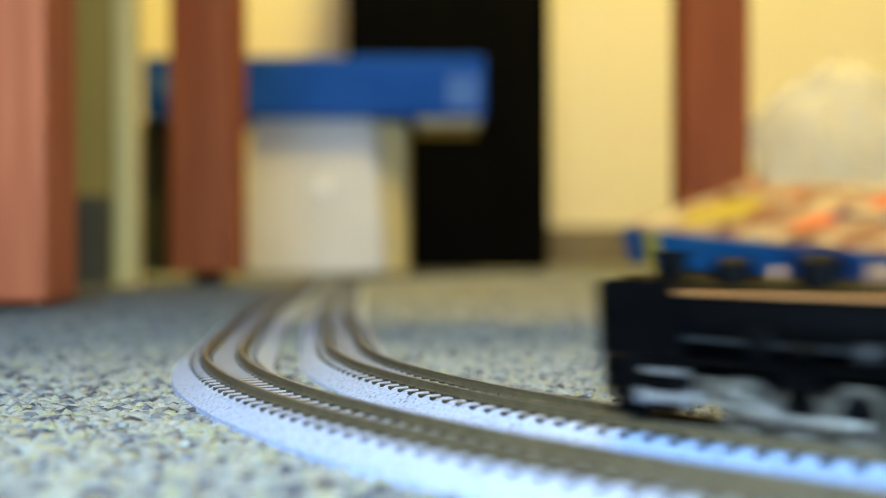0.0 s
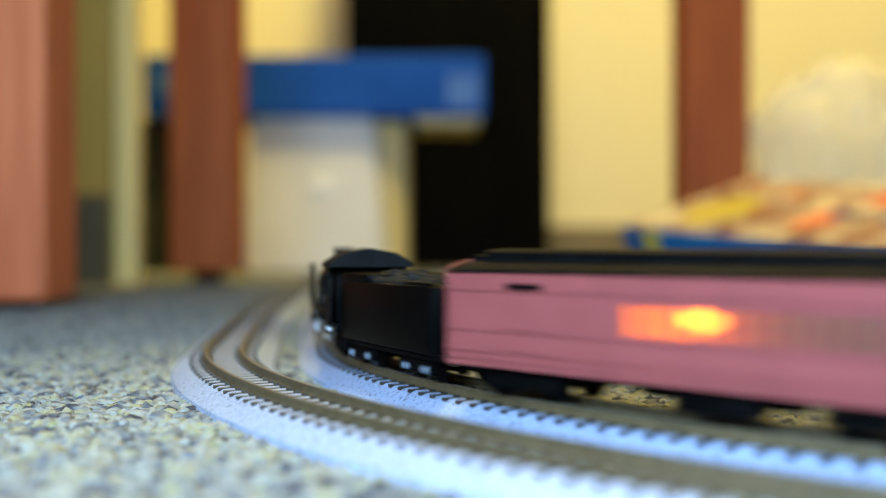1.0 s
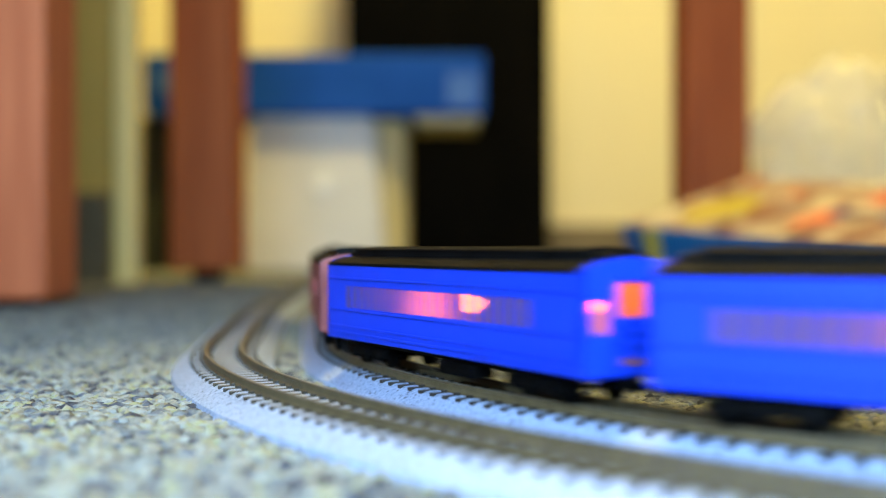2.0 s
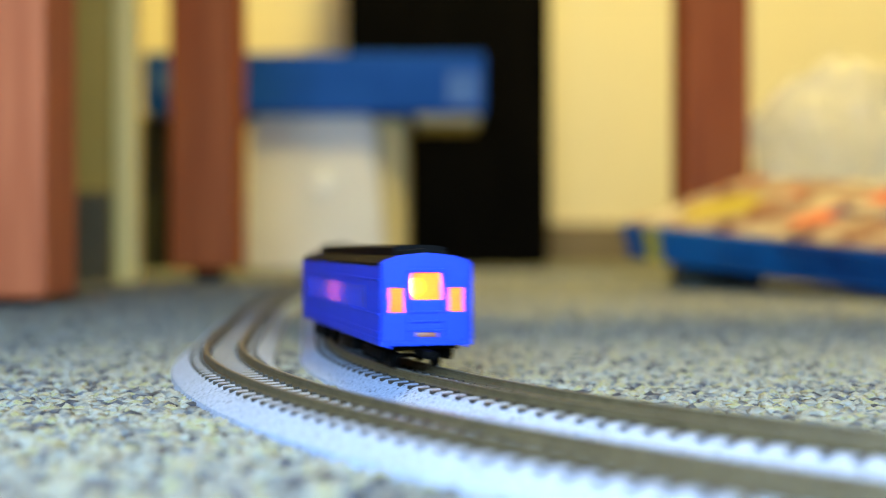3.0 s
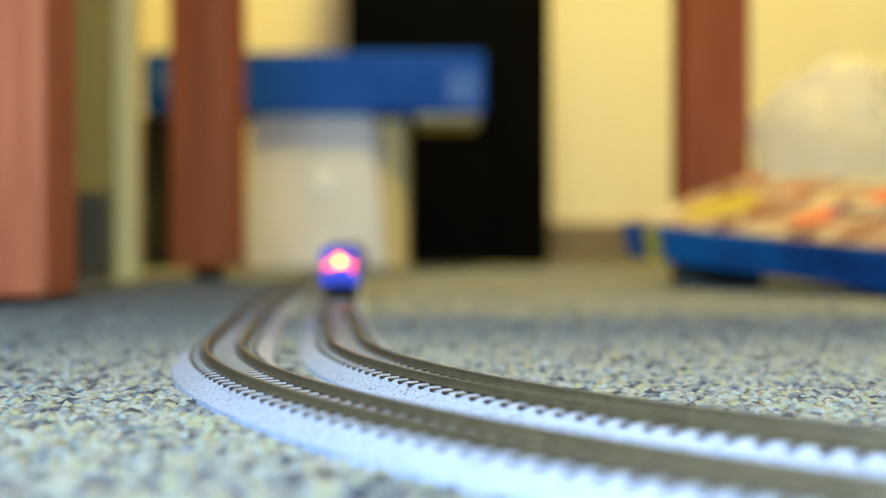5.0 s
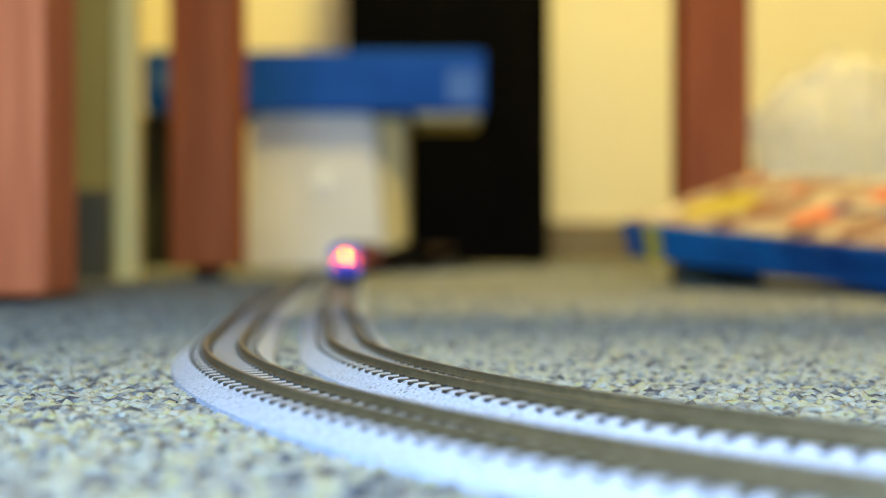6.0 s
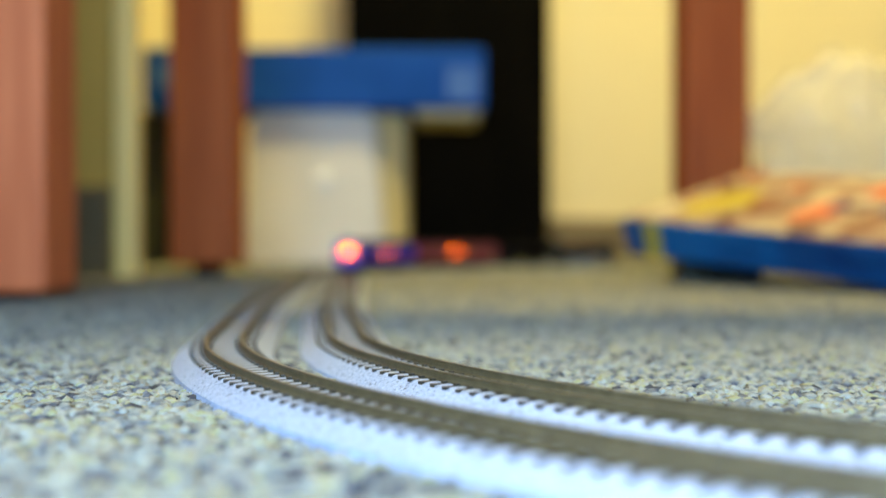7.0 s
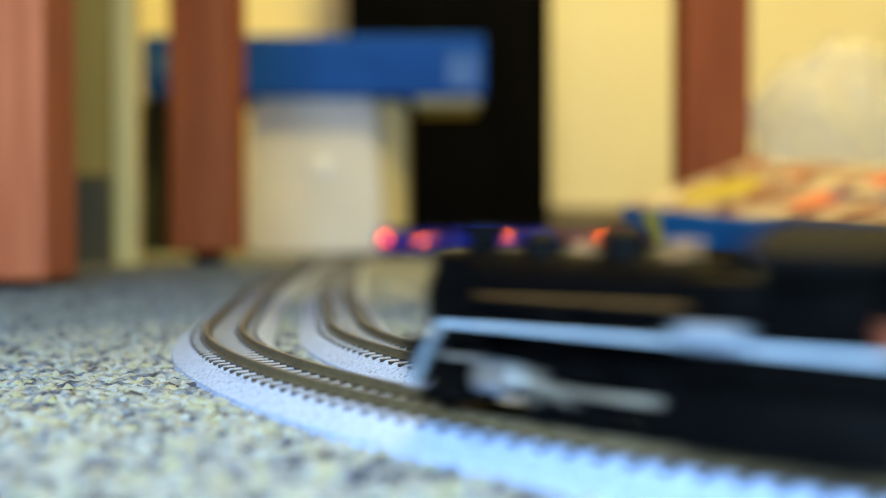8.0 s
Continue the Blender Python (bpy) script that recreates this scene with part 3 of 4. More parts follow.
def coach(label, paint, baggage, lamp):
    t = thing("passenger_car", label, "railway car", group="model passenger cars")
    L, W, T = 48.1, 9.7, 0.8
    wz0, wz1 = 12.4, 17.2
    first, last, pitch, ww = (-32.1, 37.5, 3.3, 2.4) if not baggage else (-32.1, 9.5, 3.3, 2.4)
    cols = []
    x = first
    while x <= last + 0.01:
        cols.append(x)
        x += pitch
    bm = B()
    mbox(bm, -L, L, -W, W, 5.4, 6.4, 0.2)
    for sy in (-1, 1):
        ya, yb = sorted((sy * W, sy * (W - T)))
        mbox(bm, -L, L, ya, yb, 6.4, wz0)
        mbox(bm, -L, L, ya, yb, wz1, 22.0)
        edges = [-L] + [e for c in cols for e in (c - ww / 2, c + ww / 2)] + [L]
        for a, b in zip(edges[::2], edges[1::2]):
            mbox(bm, a, b, ya, yb, wz0, wz1)
        # sill rails, belt rails and letterboard strip
        yo = sorted((sy * (W + 0.05), sy * (W + 0.38)))
        for z in (6.6, 8.0, 11.6, 18.6):
            mbox(bm, -L + 0.5, L - 0.5, yo[0], yo[1], z, z + 0.45, 0.1)
        if baggage:
            for c in (29.0,):
                mbox(bm, c - 4.5, c + 4.5, yo[0], yo[1], 8.6, 11.4, 0.1)
                mbox(bm, c - 4.5, c + 4.5, yo[0], yo[1], 12.2, 18.2, 0.1)
    for sx in (-1, 1):
        xa, xb = sorted((sx * L, sx * (L - T)))
        for y0, y1, holes in ((-9.7, -7.8, []), (-7.8, -4.7, [(12.2, 17.2)]), (-4.7, -3.1, []), (-3.1, 3.1, [(14.7, 20.2)]),
                              (3.1, 4.7, []), (4.7, 7.8, [(12.2, 17.2)]), (7.8, 9.7, [])):
            lo = 6.4
            for a, b in holes:
                mbox(bm, xa, xb, y0, y1, lo, a)
                lo = b
            mbox(bm, xa, xb, y0, y1, lo, 22.0)
        prism_pts = [(-9.7, 22.0), (-8.4, 22.9), (-5.4, 23.75), (0, 24.3), (5.4, 23.75), (8.4, 22.9), (9.7, 22.0)]
        prism(bm, [(y * U, z * U) for y, z in prism_pts], xa * U, xb * U)
        # door frame and bolster sill proud of the end
        xo = sorted((sx * (L + 0.05), sx * (L + 0.5)))
        for y in (-4.0, 3.4):
            mbox(bm, xo[0], xo[1], y, y + 0.6, 6.5, 21.0, 0.1)
        mbox(bm, xo[0], xo[1], -4.0, 4.0, 20.4, 21.0, 0.1)
        for z in (8.3, 10.2, 12.1):
            mbox(bm, xo[0], xo[1], -3.2, 3.2, z, z + 0.35)
        for y in (-8.4, 7.6):
            mbox(bm, xo[0], xo[1], y, y + 0.8, 5.0, 7.0, 0.2)
    part("body", bm, paint, t, smooth=False)
    # roof with raised clerestory
    bm = B()
    prism(bm, [(y * U, z * U) for y, z in [(-10.0, 21.7), (-10.0, 22.2), (-8.2, 23.0), (-5.6, 23.7), (5.6, 23.7), (8.2, 23.0), (10.0, 22.2), (10.0, 21.7)]], -47.2 * U, 47.2 * U)
    part("roof", bm, M_ROOF, t, "satin black roof")
    bm = B()
    prism(bm, [(y * U, z * U) for y, z in [(-5.3, 23.5), (-5.3, 25.0), (-5.7, 25.0), (-5.6, 25.3), (-3.5, 25.75), (0, 25.9), (3.5, 25.75), (5.6, 25.3), (5.7, 25.0), (5.3, 25.0), (5.3, 23.5)]], -42.5 * U, 42.5 * U)
    for sx in (-1, 1):
        prism(bm, [(y * U, z * U) for y, z in [(-5.0, 23.4), (-4.8, 24.6), (0, 25.1), (4.8, 24.6), (5.0, 23.4)]], sx * 42.4 * U, sx * 46 * U)
    part("clerestory", bm, M_ROOF, t, "raised black roof ridge")
    # panes
    bm = B()
    mbox(bm, -ww / 2, ww / 2, -0.12, 0.12, wz0, wz1)
    first_pane = part("window_pane", bm, M_PANE, t, "frosted pane lit from inside", smooth=False)
    me = first_pane.data
    first_pane.location = (cols[0] * U, (W - 0.35) * U, 0)
    for i, c in enumerate(cols):
        for sy in (-1, 1):
            if i == 0 and sy == 1:
                continue
            p = new("window_pane", me)
            p.parent = t
            p.location = (c * U, sy * (W - 0.35) * U, 0)
    for sx in (-1, 1):
        for y0, y1, z0, z1 in ((-7.8, -4.7, 12.2, 17.2), (-3.1, 3.1, 14.7, 20.2), (4.7, 7.8, 12.2, 17.2)):
            bm = B()
            mbox(bm, sx * (L - 0.5) - 0.1, sx * (L - 0.5) + 0.1, y0, y1, z0, z1)
            part("end_pane", bm, M_ENDPANE, t, "frosted end window tinted orange", smooth=False)
    if baggage:
        for sy in (-1, 1):
            bm = B()
            mbox(bm, 25.0, 33.0, sy * (W + 0.4) - 0.15, sy * (W + 0.4) + 0.15, 18.9, 20.0, 0.1)
            part("door_hood", bm, M_UNDER, t, "dark slot over the baggage door")
    bm = B()
    ball(bm, (0.8 * U, 0, 14.8 * U), 2.1 * U, 1.9, 1, 1)
    part("lamp_bulb", bm, M_BULB, t, "glowing orange lamp bulb")
    # second bulb, added to brighten the end windows
    bm = B()
    ball(bm, (-38.3 * U, 0, 16.9 * U), 1.8 * U)
    part("end_fill_lamp", bm, lamp, t, "glowing orange fill lamp added behind the end windows")
    # unseen wall added to keep the end light off the side windows
    part("fill_shield", mbox(B(), -34.4, -33.8, -8.8, 8.8, 6.5, 21.6), M_UNDER, t)
    # light in the slot under the door put into a dull red
    for sx in (-1, 1):
        part("coupler_pocket", mbox(B(), min(sx * 48.15, sx * 48.5), max(sx * 48.15, sx * 48.5), -2.2, 2.2, 7.2, 8.1, 0.1), M_BROWNPRINT, t, "pocket under the end door, its lit slot painted dull red")
    # underframe, tanks and couplers
    bm = B()
    mbox(bm, -45, 45, -7.5, 7.5, 4.4, 5.35, 0.2)
    part("underframe", bm, M_UNDER, t)
    bm = B()
    mbox(bm, -13, 1, 3.0, 8.0, 1.6, 4.4, 0.5)
    mbox(bm, 4, 15, -8.0, -3.0, 1.8, 4.4, 0.5)
    mrod(bm, (-14, -5, 2.9), (-2, -5, 2.9), 1.5)
    part("battery_box", bm, M_UNDER, t)
    for sx in (-1, 1):
        bm = B()
        mbox(bm, min(sx * 44, sx * 51.5), max(sx * 44, sx * 51.5), -1.2, 1.2, 3.0, 4.6, 0.3)
        part("coupler", bm, M_UNDER, t)
        bogie(t, sx * 32, 6.0)
    return t


def locomotive(label, edge, rail_mat, cyl_mat, group):
    SX[0] = 0.78
    rise = 3.0 if edge else 0.0     # the second engine's running boards and rods sit higher, its handrail lower
    hand_z, hand_y = (16.4, 7.3) if edge else (19.6, 6.0)
    t = thing("steam_locomotive", label, "locomotive", group=group)
    bm = B()
    mrod(bm, (-16, 0, 15.4), (26, 0, 15.4), 6.6, seg=28)
    mrod(bm, (26, 0, 15.4), (39.5, 0, 15.4), 6.9, seg=28)
    part("boiler", bm, M_BLACK, t)
    for x in (-12, -4, 5, 14, 22):
        part("boiler_band", mrod(B(), (x, 0, 15.4), (x + 0.7, 0, 15.4), 6.75, seg=28), M_BLACK, t)
    bm = B()
    mrod(bm, (39.4, 0, 15.4), (40.6, 0, 15.4), 6.3, 5.6, seg=28)
    mrod(bm, (40.5, 0, 15.4), (41.4, 0, 15.4), 3.8, 3.2, seg=24)
    for k in range(10):
        a = k * math.pi / 5
        mrod(bm, (40.4, 5.0 * math.sin(a), 15.4 + 5.0 * math.cos(a)), (41.2, 5.0 * math.sin(a), 15.4 + 5.0 * math.cos(a)), 0.45, seg=8)
    part("smokebox_door", bm, M_BLACK, t)
    bm = B()
    mrod(bm, (40.8, 0, 20.4), (44.0, 0, 20.4), 1.7)
    mbox(bm, 39.5, 43, -1.2, 1.2, 18.2, 19.2, 0.2)
    part("headlight", bm, M_BLACK, t)
    bm = B()
    mrod(bm, (33.5, 0, 21.5), (33.5, 0, 25.6), 2.2, 2.5)
    mrod(bm, (33.5, 0, 25.2), (33.5, 0, 25.9), 2.9)
    part("chimney", bm, M_BLACK, t)
    for x, r, h in ((20, 3.0, 24.6), (3, 3.4, 25.0)):
        bm = B()
        mrod(bm, (x, 0, 20.5), (x, 0, h - 1.2), r)
        ball(bm, (x * U * 0.78, 0, (h - 1.2) * U), r * U, 1, 1, 0.55)
        part("dome", bm, M_BLACK, t)
    bm = B()
    mrod(bm, (11, 0, 21.8), (11, 0, 23.8), 0.7)
    mrod(bm, (-8, 2, 21.4), (-8, 2, 24.2), 0.5)
    mrod(bm, (-8, -2, 21.4), (-8, -2, 24.2), 0.5)
    part("whistle", bm, M_BRASS, t, "small copper whistles")
    bm = B()
    mbox(bm, -28, -13, -7.2, 7.2, 7.0, 20.0, 1.5)
    part("firebox", bm, M_BLACK, t)
    # cab with window openings
    for sy in (-1, 1):
        ya, yb = sorted((sy * 9.2, sy * 8.5))
        side = part("cab_side", mbox(B(), -43 - 2 * rise, -26, ya, yb, 8.0, 14.5 + 0.6 * rise, 0.15), M_BLACK, t, smooth=False)
        part("cab_header", mbox(B(), -43, -26, ya, yb, 19.5, 22.0, 0.15), M_BLACK, side, smooth=False)
        for x0, x1 in ((-43, -40.5), (-35.2, -34.2), (-28.5, -26)):
            part("window_post", mbox(B(), x0, x1, ya, yb, 14.5, 19.5), M_BLACK, side, smooth=False)
    part("cab_front", mbox(B(), -26.9, -26.0, -8.5, 8.5, 8.4, 22.0), M_BLACK, t, smooth=False)
    if not edge:
        for sy in (-1, 1):
            part("cab_step", mbox(B(), -42, -29, sy * 9.0 - 0.4, sy * 9.0 + 0.4, 6.6, 7.3, 0.1), M_SILVER, t, "bare metal step edge")
    part("cab_floor", mbox(B(), -43, -26, -8.5, 8.5, 7.6, 8.4), M_BLACK, t, smooth=False)
    # black block added so that the cab windows look dark inside
    part("cab_fill", mbox(B(), -41.5, -27.5, -7.4, 7.4, 8.6, 21.4, 0.5), M_UNDER, t)
    bm = B()
    prism(bm, [(y * U, z * U) for y, z in [(-10, 21.6), (-9.6, 22.6), (-6, 24.8), (0, 25.9), (6, 24.8), (9.6, 22.6), (10, 21.6)]], (-46 if edge else -50) * U * 0.78, (-24.5 if edge else -27.5) * U * 0.78)
    part("cab_roof", bm, M_ROOF, t, "arched satin black cab roof")
    for sy in (-1, 1):
        bm = B()
        mbox(bm, -26, 33, min(sy * 5, sy * 8.8), max(sy * 5, sy * 8.8), 9.5 + rise, 10.2 + rise, 0.15)
        # slope down to the pilot
        ya, yb = sorted((sy * 5, sy * 8.8))
        vs = [bm.verts.new((x * U * 0.78, y * U, z * U)) for y in (ya, yb) for x, z in ((33, 9.5 + rise), (33, 10.2 + rise), (41.5, 4.4), (41.5, 3.6))]
        for f in ((0, 1, 2, 3), (7, 6, 5, 4), (0, 4, 5, 1), (1, 5, 6, 2), (2, 6, 7, 3), (3, 7, 4, 0)):
            bm.faces.new([vs[i] for i in f])
        rb = part("running_board", bm, M_BLACK, t, smooth=False)
        if edge:
            bm = B()
            ya, yb = sorted((sy * 8.85, sy * 9.3))
            mbox(bm, -26, 33.2, ya, yb, 9.2 + rise, 9.95 + rise, 0.1)
            vs = [bm.verts.new((x * U * 0.78, y * U, z * U)) for y in (ya, yb) for x, z in ((33.2, 9.2 + rise), (33.2, 9.95 + rise), (40.4, 4.2), (39.9, 3.3))]
            for f in ((0, 1, 2, 3), (7, 6, 5, 4), (0, 4, 5, 1), (1, 5, 6, 2), (2, 6, 7, 3), (3, 7, 4, 0)):
                bm.faces.new([vs[i] for i in f])
            part("board_edge", bm, M_STRIPE, rb, "white painted running-board edge", smooth=False)
            ya, yb = sorted((sy * 9.25, sy * 9.7))
            part("cab_edge", mbox(B(), -46, -26.1, ya, yb, 9.0 + rise, 10.0 + rise, 0.1), M_STRIPE, rb, "white painted edge under the cab", smooth=False)
            bm = mrod(B(), (-24.0, sy * 8.6, 10.2 + rise), (-14.5, sy * 8.6, 10.2 + rise), 1.6, seg=18)
            part("side_tank", bm, M_TANK, rb, "pale grey tank on the running board")
        bm = B()
        mrod(bm, (-14, sy * hand_y, hand_z), (36, sy * hand_y, hand_z), 0.33, seg=8)
        for x in (-12, 0, 12, 24, 35):
            mrod(bm, (x, sy * (hand_y - 1.3), hand_z - 0.2), (x, sy * (hand_y + 0.2), hand_z), 0.25, seg=6)
        part("handrail", bm, rail_mat, t, "copper-coloured handrail")
        bm = B()
        mbox(bm, 23.5, 33.5, min(sy * 4, sy * 8.6), max(sy * 4, sy * 8.6), 2.6, 9.4, 0.8)
        block = part("cylinder_block", bm, M_BLACK, t)
        bm = B()
        back = 5.0 if edge else 0.0
        mrod(bm, (22.5 - back, sy * 7.3, 4.4 + rise * 0.5), (34.3 - 2 * back, sy * 7.3, 4.4 + rise * 0.5), 1.55 + rise * 0.25, seg=18)
        mrod(bm, (24.0, sy * 7.9, 8.2), (33.0, sy * 7.9, 8.2), 0.8, seg=12)
        part("cylinder", bm, cyl_mat, block, "dull silver cylinder")
        bm = B()
        mbox(bm, -8.5, 15.5, min(sy * 6.2, sy * 6.8), max(sy * 6.2, sy * 6.8), 2.2 + rise * 0.75, 3.3 + rise * 0.75, 0.15)
        part("coupling_rod", bm, M_RODS, t, "bare steel coupling rod")
        bm = B()
        mrod(bm, (3.5, sy * 7.2, 2.8 + rise * 0.8), (23, sy * 7.2, 4.8 + rise * 0.4), 0.5, seg=8)
        mbox(bm, 12, 23, min(sy * 6.9, sy * 7.5), max(sy * 6.9, sy * 7.5), 5.6, 6.3, 0.1)
        part("main_rod", bm, M_RODS, t, "bare steel main rod")
        bm = B()
        mrod(bm, (15.5, sy * 7.7, 6.2), (6.0, sy * 7.7, 3.6), 0.4, seg=8)
        mrod(bm, (12.5, sy * 7.8, 7.6), (14.0, sy * 7.8, 3.2), 0.4, seg=8)
        mrod(bm, (22.5, sy * 7.6, 7.4), (12.0, sy * 7.8, 7.2), 0.35, seg=8)
        part("valve_gear", bm, M_RODS, t, "bare steel valve gear")
        bm = B()
        mrod(bm, (6, sy * 7.5, 8.0), (-2, sy * 7.5, 8.0), 1.3)
        part("air_tank", bm, M_BLACK, t)
        bm = B()
        mrod(bm, (0, sy * 7.9, 12.0), (3.5, sy * 7.9, 12.0), 1.2)
        mbox(bm, 8, 12, min(sy * 6.5, sy * 8.4), max(sy * 6.5, sy * 8.4), 10.4, 15.0, 0.4)
        part("air_pump", bm, M_BLACK, t)
        if not edge:
            # pipe and box added, lighter than the boiler, for its small glints
            bm = B()
            mrod(bm, (30, sy * 6.9, 13.2), (-10, sy * 6.9, 12.6), 0.3, seg=6)
            mrod(bm, (30, sy * 6.9, 13.2), (30, sy * 7.6, 9.6), 0.3, seg=6)
            part("glint_pipe", bm, M_PIPE, t, "dark grey pipe added for glints along the boiler")
            part("glint_box", mbox(B(), -11, -8, sy * 7.6 - 0.8, sy * 7.6 + 0.8, 11.4, 13.6, 0.3), M_PIPE, t, "small dark grey box added for a glint")
            part("lamp_bracket", mbox(B(), 38.8, 40.6, sy * 4.6 - 0.7, sy * 4.6 + 0.7, 16.6, 18.2, 0.2), M_DIMCOPPER, t, "dark copper lamp bracket")
    wheels = []
    for x in (14, 3.5, -7):
        bm = B()
        for y in (-4.7, 4.7):
            mrod(bm, (0, y - 0.8, 0), (0, y + 0.8, 0), 3.95, seg=24)
            s = 1 if y > 0 else -1
            mbox(bm, -3.2, -1.6, y + s * 0.9 - 0.15, y + s * 0.9 + 0.15, -2.2, 2.2, 0.1)
            mrod(bm, (2.0, y + s * 0.7, 0), (2.0, y + s * 1.6, 0), 0.6, seg=8)
        mrod(bm, (0, -4.5, 0), (0, 4.5, 0), 0.8, seg=8)
        w = part("driving_wheelset", bm, M_UNDER, t, "black driving wheels")
        for y in (-5.55, 5.55):
            ring = B()
            loops = [[ring.verts.new((r * math.cos(k * math.pi / 14) * U, yy * U, r * math.sin(k * math.pi / 14) * U)) for k in range(28)]
                     for r, yy in ((3.9, y - 0.12), (3.9, y + 0.12), (3.3, y + 0.12), (3.3, y - 0.12))]
            for k in range(28):
                for i in range(4):
                    p, q = loops[i], loops[(i + 1) % 4]
                    ring.faces.new((p[k], p[(k + 1) % 28], q[(k + 1) % 28], q[k]))
            bmesh.ops.recalc_face_normals(ring, faces=ring.faces[:])
            part("tyre", ring, M_UNDER if edge else M_RODS, w, "black tyre" if edge else "bare steel tyre")
        w.location = (x * U * 0.78, 0, 3.95 * U)
        wheels.append((w, x * 0.78))
    for x, r in ((36.5, 2.3), (-21, 2.6), (-34, 2.6)):
        bm = B()
        for y in (-4.6, 4.6):
            mrod(bm, (x, y - 0.7, r), (x, y + 0.7, r), r, seg=18)
        mrod(bm, (x, -5, r), (x, 5, r), 0.5, seg=8)
        mbox(bm, x - 3, x + 3, -3.5, 3.5, r, r + 1.5)
        part("carrying_wheelset", bm, M_UNDER, t)
    bm = B()
    mbox(bm, -42, 38, -3.6, 3.6, 3.6, 9.6, 0.4)
    part("frame", bm, M_UNDER, t, smooth=False)
    bm = B()
    mbox(bm, 37.5, 39.6, -8.6, 8.6, 4.4, 6.8, 0.3)
    mbox(bm, 37.5, 44.5, -2.0, 2.0, 0.6, 1.2)
    pilot = part("pilot", bm, M_BLACK, t, "black slatted pilot")
    for k in range(-3, 4):
        part("pilot_bar", mrod(B(), (39, k * 2.3, 5.0), (44.5 - abs(k) * 0.9, k * 2.0, 0.9), 0.55, seg=6), M_BLACK, pilot)
    tip = 35 if edge else 43
    for sy in (-1, 1):
        bm = B()
        ya, yb = sorted((sy * 8.3, sy * 8.8))
        vs = [bm.verts.new((x * U * 0.78, y * U, z * U)) for y in (ya, yb) for x, z in ((24, 10.3), (tip, 10.3), (tip + 0.5, 20.6), (tip - 1, 21.6), (27, 21.6))]
        for f in ((0, 1, 2, 3, 4), (9, 8, 7, 6, 5), (0, 5, 6, 1), (1, 6, 7, 2), (2, 7, 8, 3), (3, 8, 9, 4), (4, 9, 5, 0)):
            bm.faces.new([vs[i] for i in f])
        bmesh.ops.recalc_face_normals(bm, faces=bm.faces[:])
        part("smoke_deflector", bm, M_BLACK, t, smooth=False)
    part("buffer_block", mbox(B(), 33.5, 43, -8.4, 8.4, 5.2, 10.2, 0.5), M_BLACK, t)
    if edge:
        for sy in (-1, 1):
            part("trailing_frame", mbox(B(), -46, -13, min(sy * 6.2, sy * 8.3), max(sy * 6.2, sy * 8.3), 0.7, 7.6, 0.4), M_UNDER, t)
            bm = B()
            mbox(bm, -49, -44.5, min(sy * 9.25, sy * 9.5), max(sy * 9.25, sy * 9.5), 13.2, 16.0, 0.05)
            part("cab_patch", bm, M_REDPATCH, t, "dull red patch on the cab side", smooth=False)
    bm = B()
    mbox(bm, 40, 45.5, -1.0, 1.0, 3.2, 4.8, 0.3)
    part("coupler", bm, M_UNDER if not edge else M_SILVER, t)
    SX[0] = 1.0
    return t, wheels


def tender(label, group):
    SX[0] = 0.94
    t = thing("tender", label, "railway tender", group=group)
    bm = B()
    mbox(bm, -26.5, 26.5, -9.0, 9.0, 5.6, 18.6, 0.6)
    mbox(bm, 8, 26.5, -9.0, 9.0, 18.3, 20.4, 0.6)
    part("tank", bm, M_BLACK, t)
    for y in (-9.0, 8.4):
        part("coaming", mbox(B(), -26.5, -12, y, y + 0.6, 18.65, 19.4, 0.2), M_BLACK, t)
    bm = B()
    rnd = random.Random(4)
    for i in range(150):
        x, y = rnd.uniform(-10, 22), rnd.uniform(-7.5, 7.5)
        c = (x * U, y * U, (17.6 + 2.4 * math.exp(-((x - 8) / 13) ** 2 - (y / 6.5) ** 2) + rnd.uniform(-0.4, 0.4)) * U)
        bmesh.ops.create_icosphere(bm, subdivisions=1, radius=rnd.uniform(1.0, 1.9) * U, matrix=Matrix.Translation(c) @ Euler((rnd.random() * 3, rnd.random() * 3, 0)).to_matrix().to_4x4())
    part("coal_load", bm, M_COAL, t, "heap of dusty black coal", smooth=False, kind="stuff")
    bm = B()
    mrod(bm, (-20, 0, 18.4), (-20, 0, 20.0), 2.2)
    part("filler_hatch", bm, M_BLACK, t)
    bm = B()
    mbox(bm, -26.8, 26.8, -8.0, 8.0, 4.4, 5.5, 0.2)
    part("underframe", bm, M_UNDER, t)
    for sy in (-1, 1):
        part("step", mbox(B(), 25, 27, sy * 8.2 - 0.5, sy * 8.2 + 0.5, 2.6, 5.4, 0.1), M_UNDER, t)
        for x in (26, -26):
            part("grab_rail", mrod(B(), (x, sy * 9.2, 7), (x, sy * 9.2, 17), 0.25, seg=6), M_UNDER, t)
    for sx in (-1, 1):
        bogie(t, sx * 16, 5.0, M_TANK)
    SX[0] = 1.0
    return t


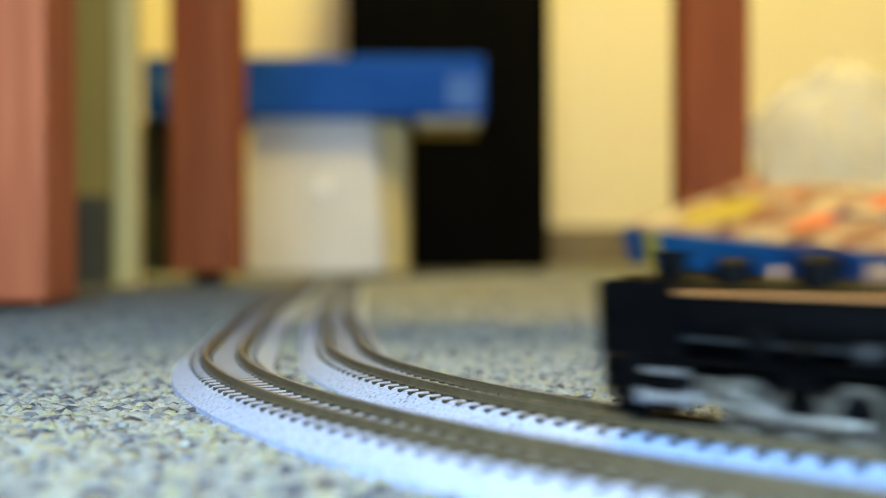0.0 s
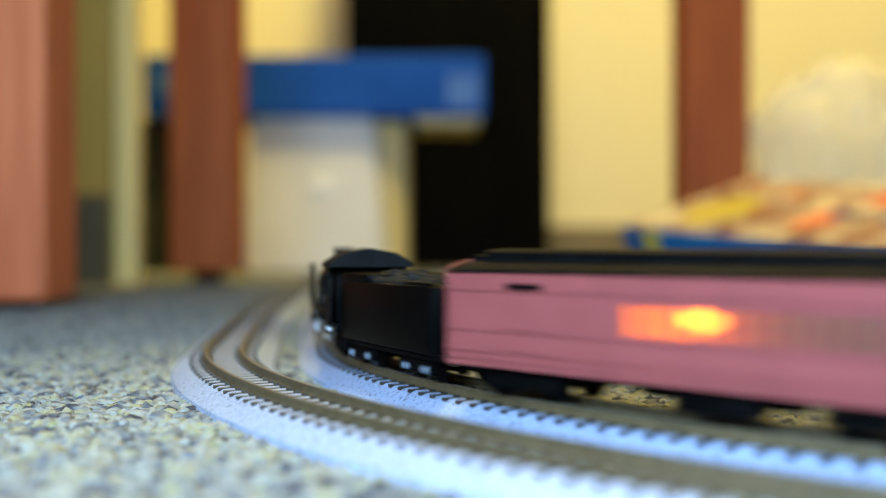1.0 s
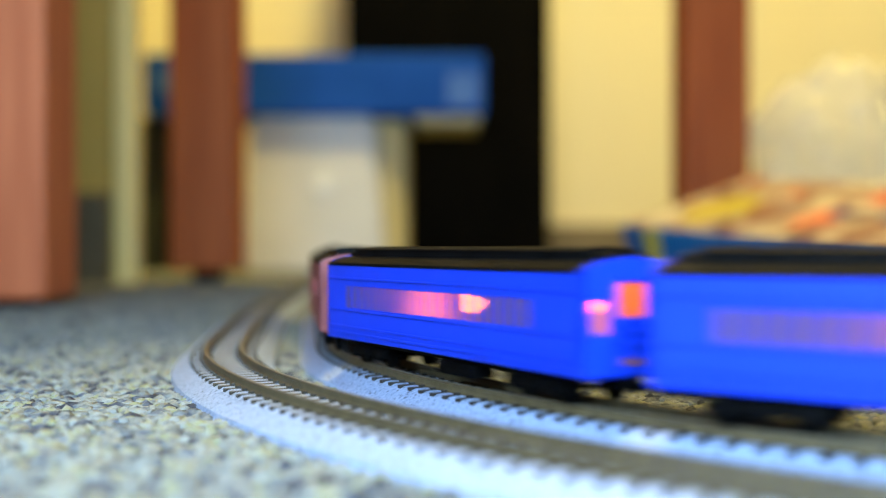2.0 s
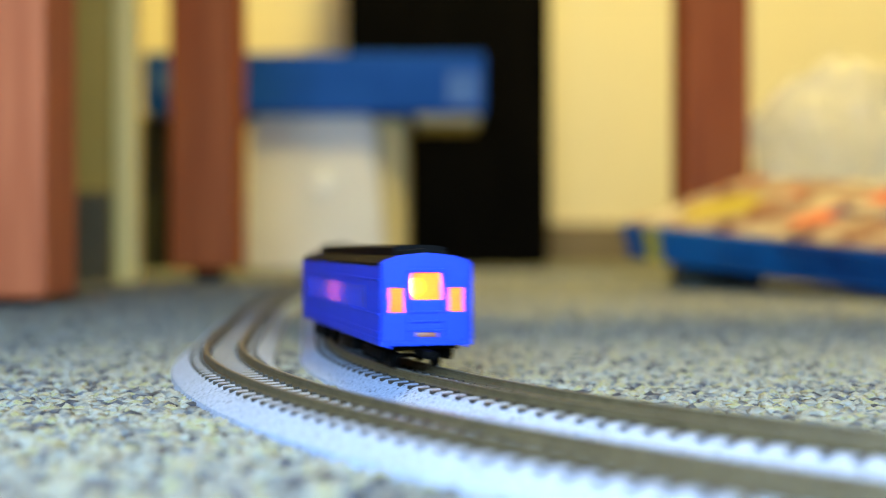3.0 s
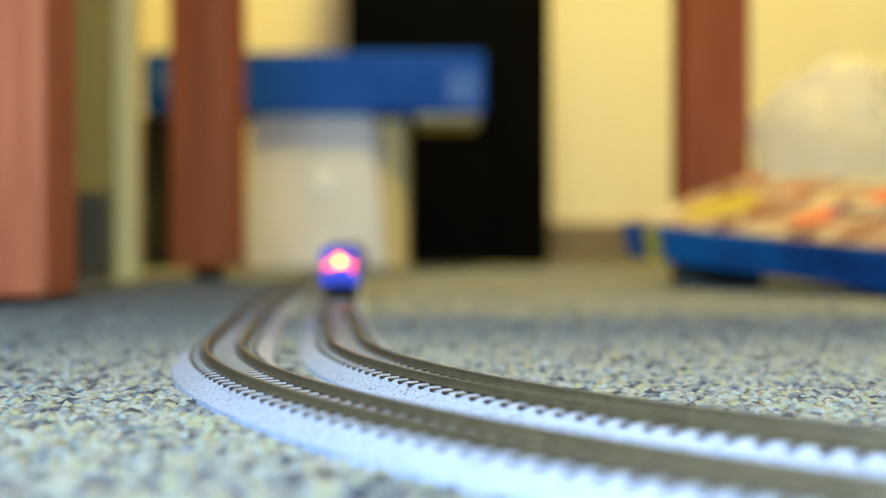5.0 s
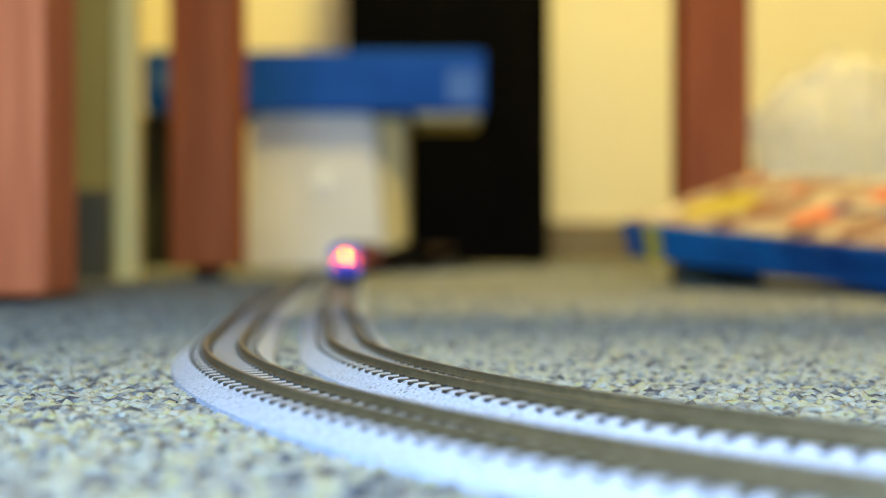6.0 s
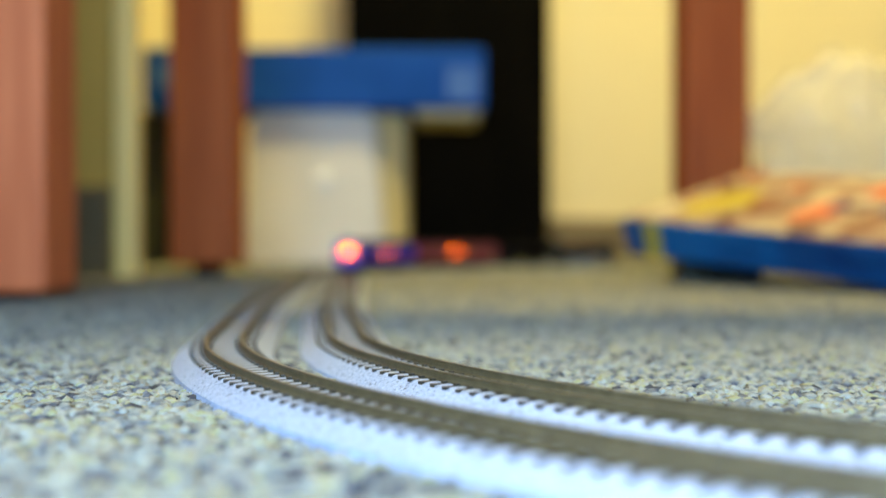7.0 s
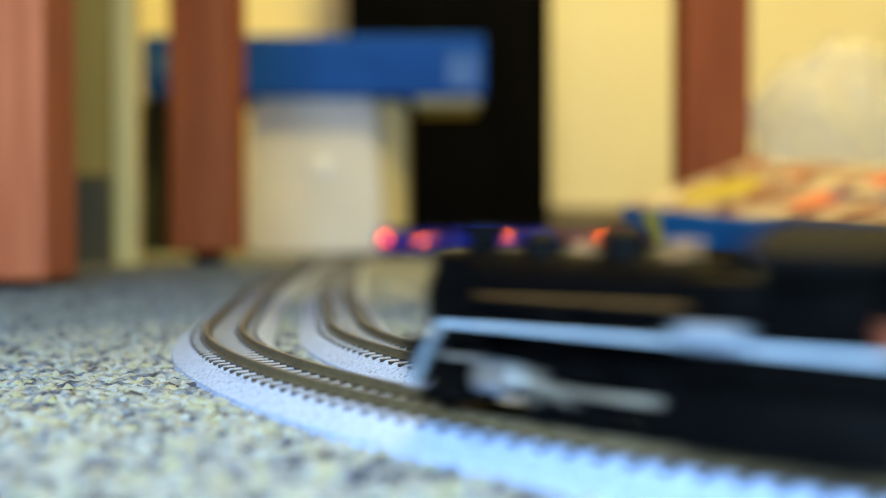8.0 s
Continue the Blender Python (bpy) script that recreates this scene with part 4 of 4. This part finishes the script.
# orange tint in the panes warms the light seen through them
M_ENDPANE = frosted_mat("tinted_end_window", (1.0, 0.52, 0.16), 0.30, 0.45)
# glow of the added end bulbs, far stronger in the last coach
M_ENDFILL = glow_mat("end_fill_glow", (1.0, 0.28, 0.02), 130)
M_TAILFILL = glow_mat("tail_fill_glow", (1.0, 0.29, 0.012), 1050)
g1 = "train of the inner loop"
g2 = "train of the outer loop"
loco_a, wheels_a = locomotive("black steam locomotive with a copper handrail and silver cylinders", False, M_BRASS, M_SILVER, g1)
tender_a = tender("black coal tender behind the inner-loop locomotive", g1)
car_pink = coach("rose-pink baggage coach with black roof and lit windows", M_PINK, True, M_ENDFILL)
car_blue = coach("bright blue passenger coach with black roof and lit windows", M_BLUE, False, M_ENDFILL)
car_tail = coach("bright blue tail coach with lit end windows", M_BLUE, False, M_TAILFILL)
loco_b, wheels_b = locomotive("black steam locomotive with white-edged running boards", True, M_DIMCOPPER, M_SILVER, g2)
tender_b = tender("black coal tender behind the white-edged locomotive", g2)


S0A = -0.32115


def lead_a(t):
    """Distance of the pink coach's middle along the inner loop."""
    return S0A + 0.16261 * t + 0.000115 * t * t


def lead_b(t):
    """Distance of the second locomotive's front, in inner-loop metres."""
    return -0.1396 + 0.146 * (t - 8.0)


def motions():
    times = [i * 0.1 for i in range(81)]
    for ob, d, half in ((loco_a, 0.1405, 0.016), (tender_a, 0.0775, 0.015), (car_pink, -0.0008, 0.032), (car_blue, -0.10515, 0.032), (car_tail, -0.2095, 0.032)):
        walk(ob, [(t, seat_on_track(lead_a(t) + d, half)) for t in times])
    for ob, d, half in ((loco_b, -0.031, 0.014), (tender_b, -0.087, 0.0135)):
        walk(ob, [(t, seat_on_track(lead_b(t) + d, half, 0.033)) for t in times])
    for wheels, lead, k in ((wheels_a, lead_a, 1.0), (wheels_b, lead_b, 1.13)):
        for w, x in wheels:
            walk(w, [(i / 30, Matrix.Translation((x * U, 0, 3.95 * U)) @ Matrix.Rotation(k * (lead(i / 30) - lead(0)) / 0.00395, 4, "Y")) for i in range(241)])


motions()
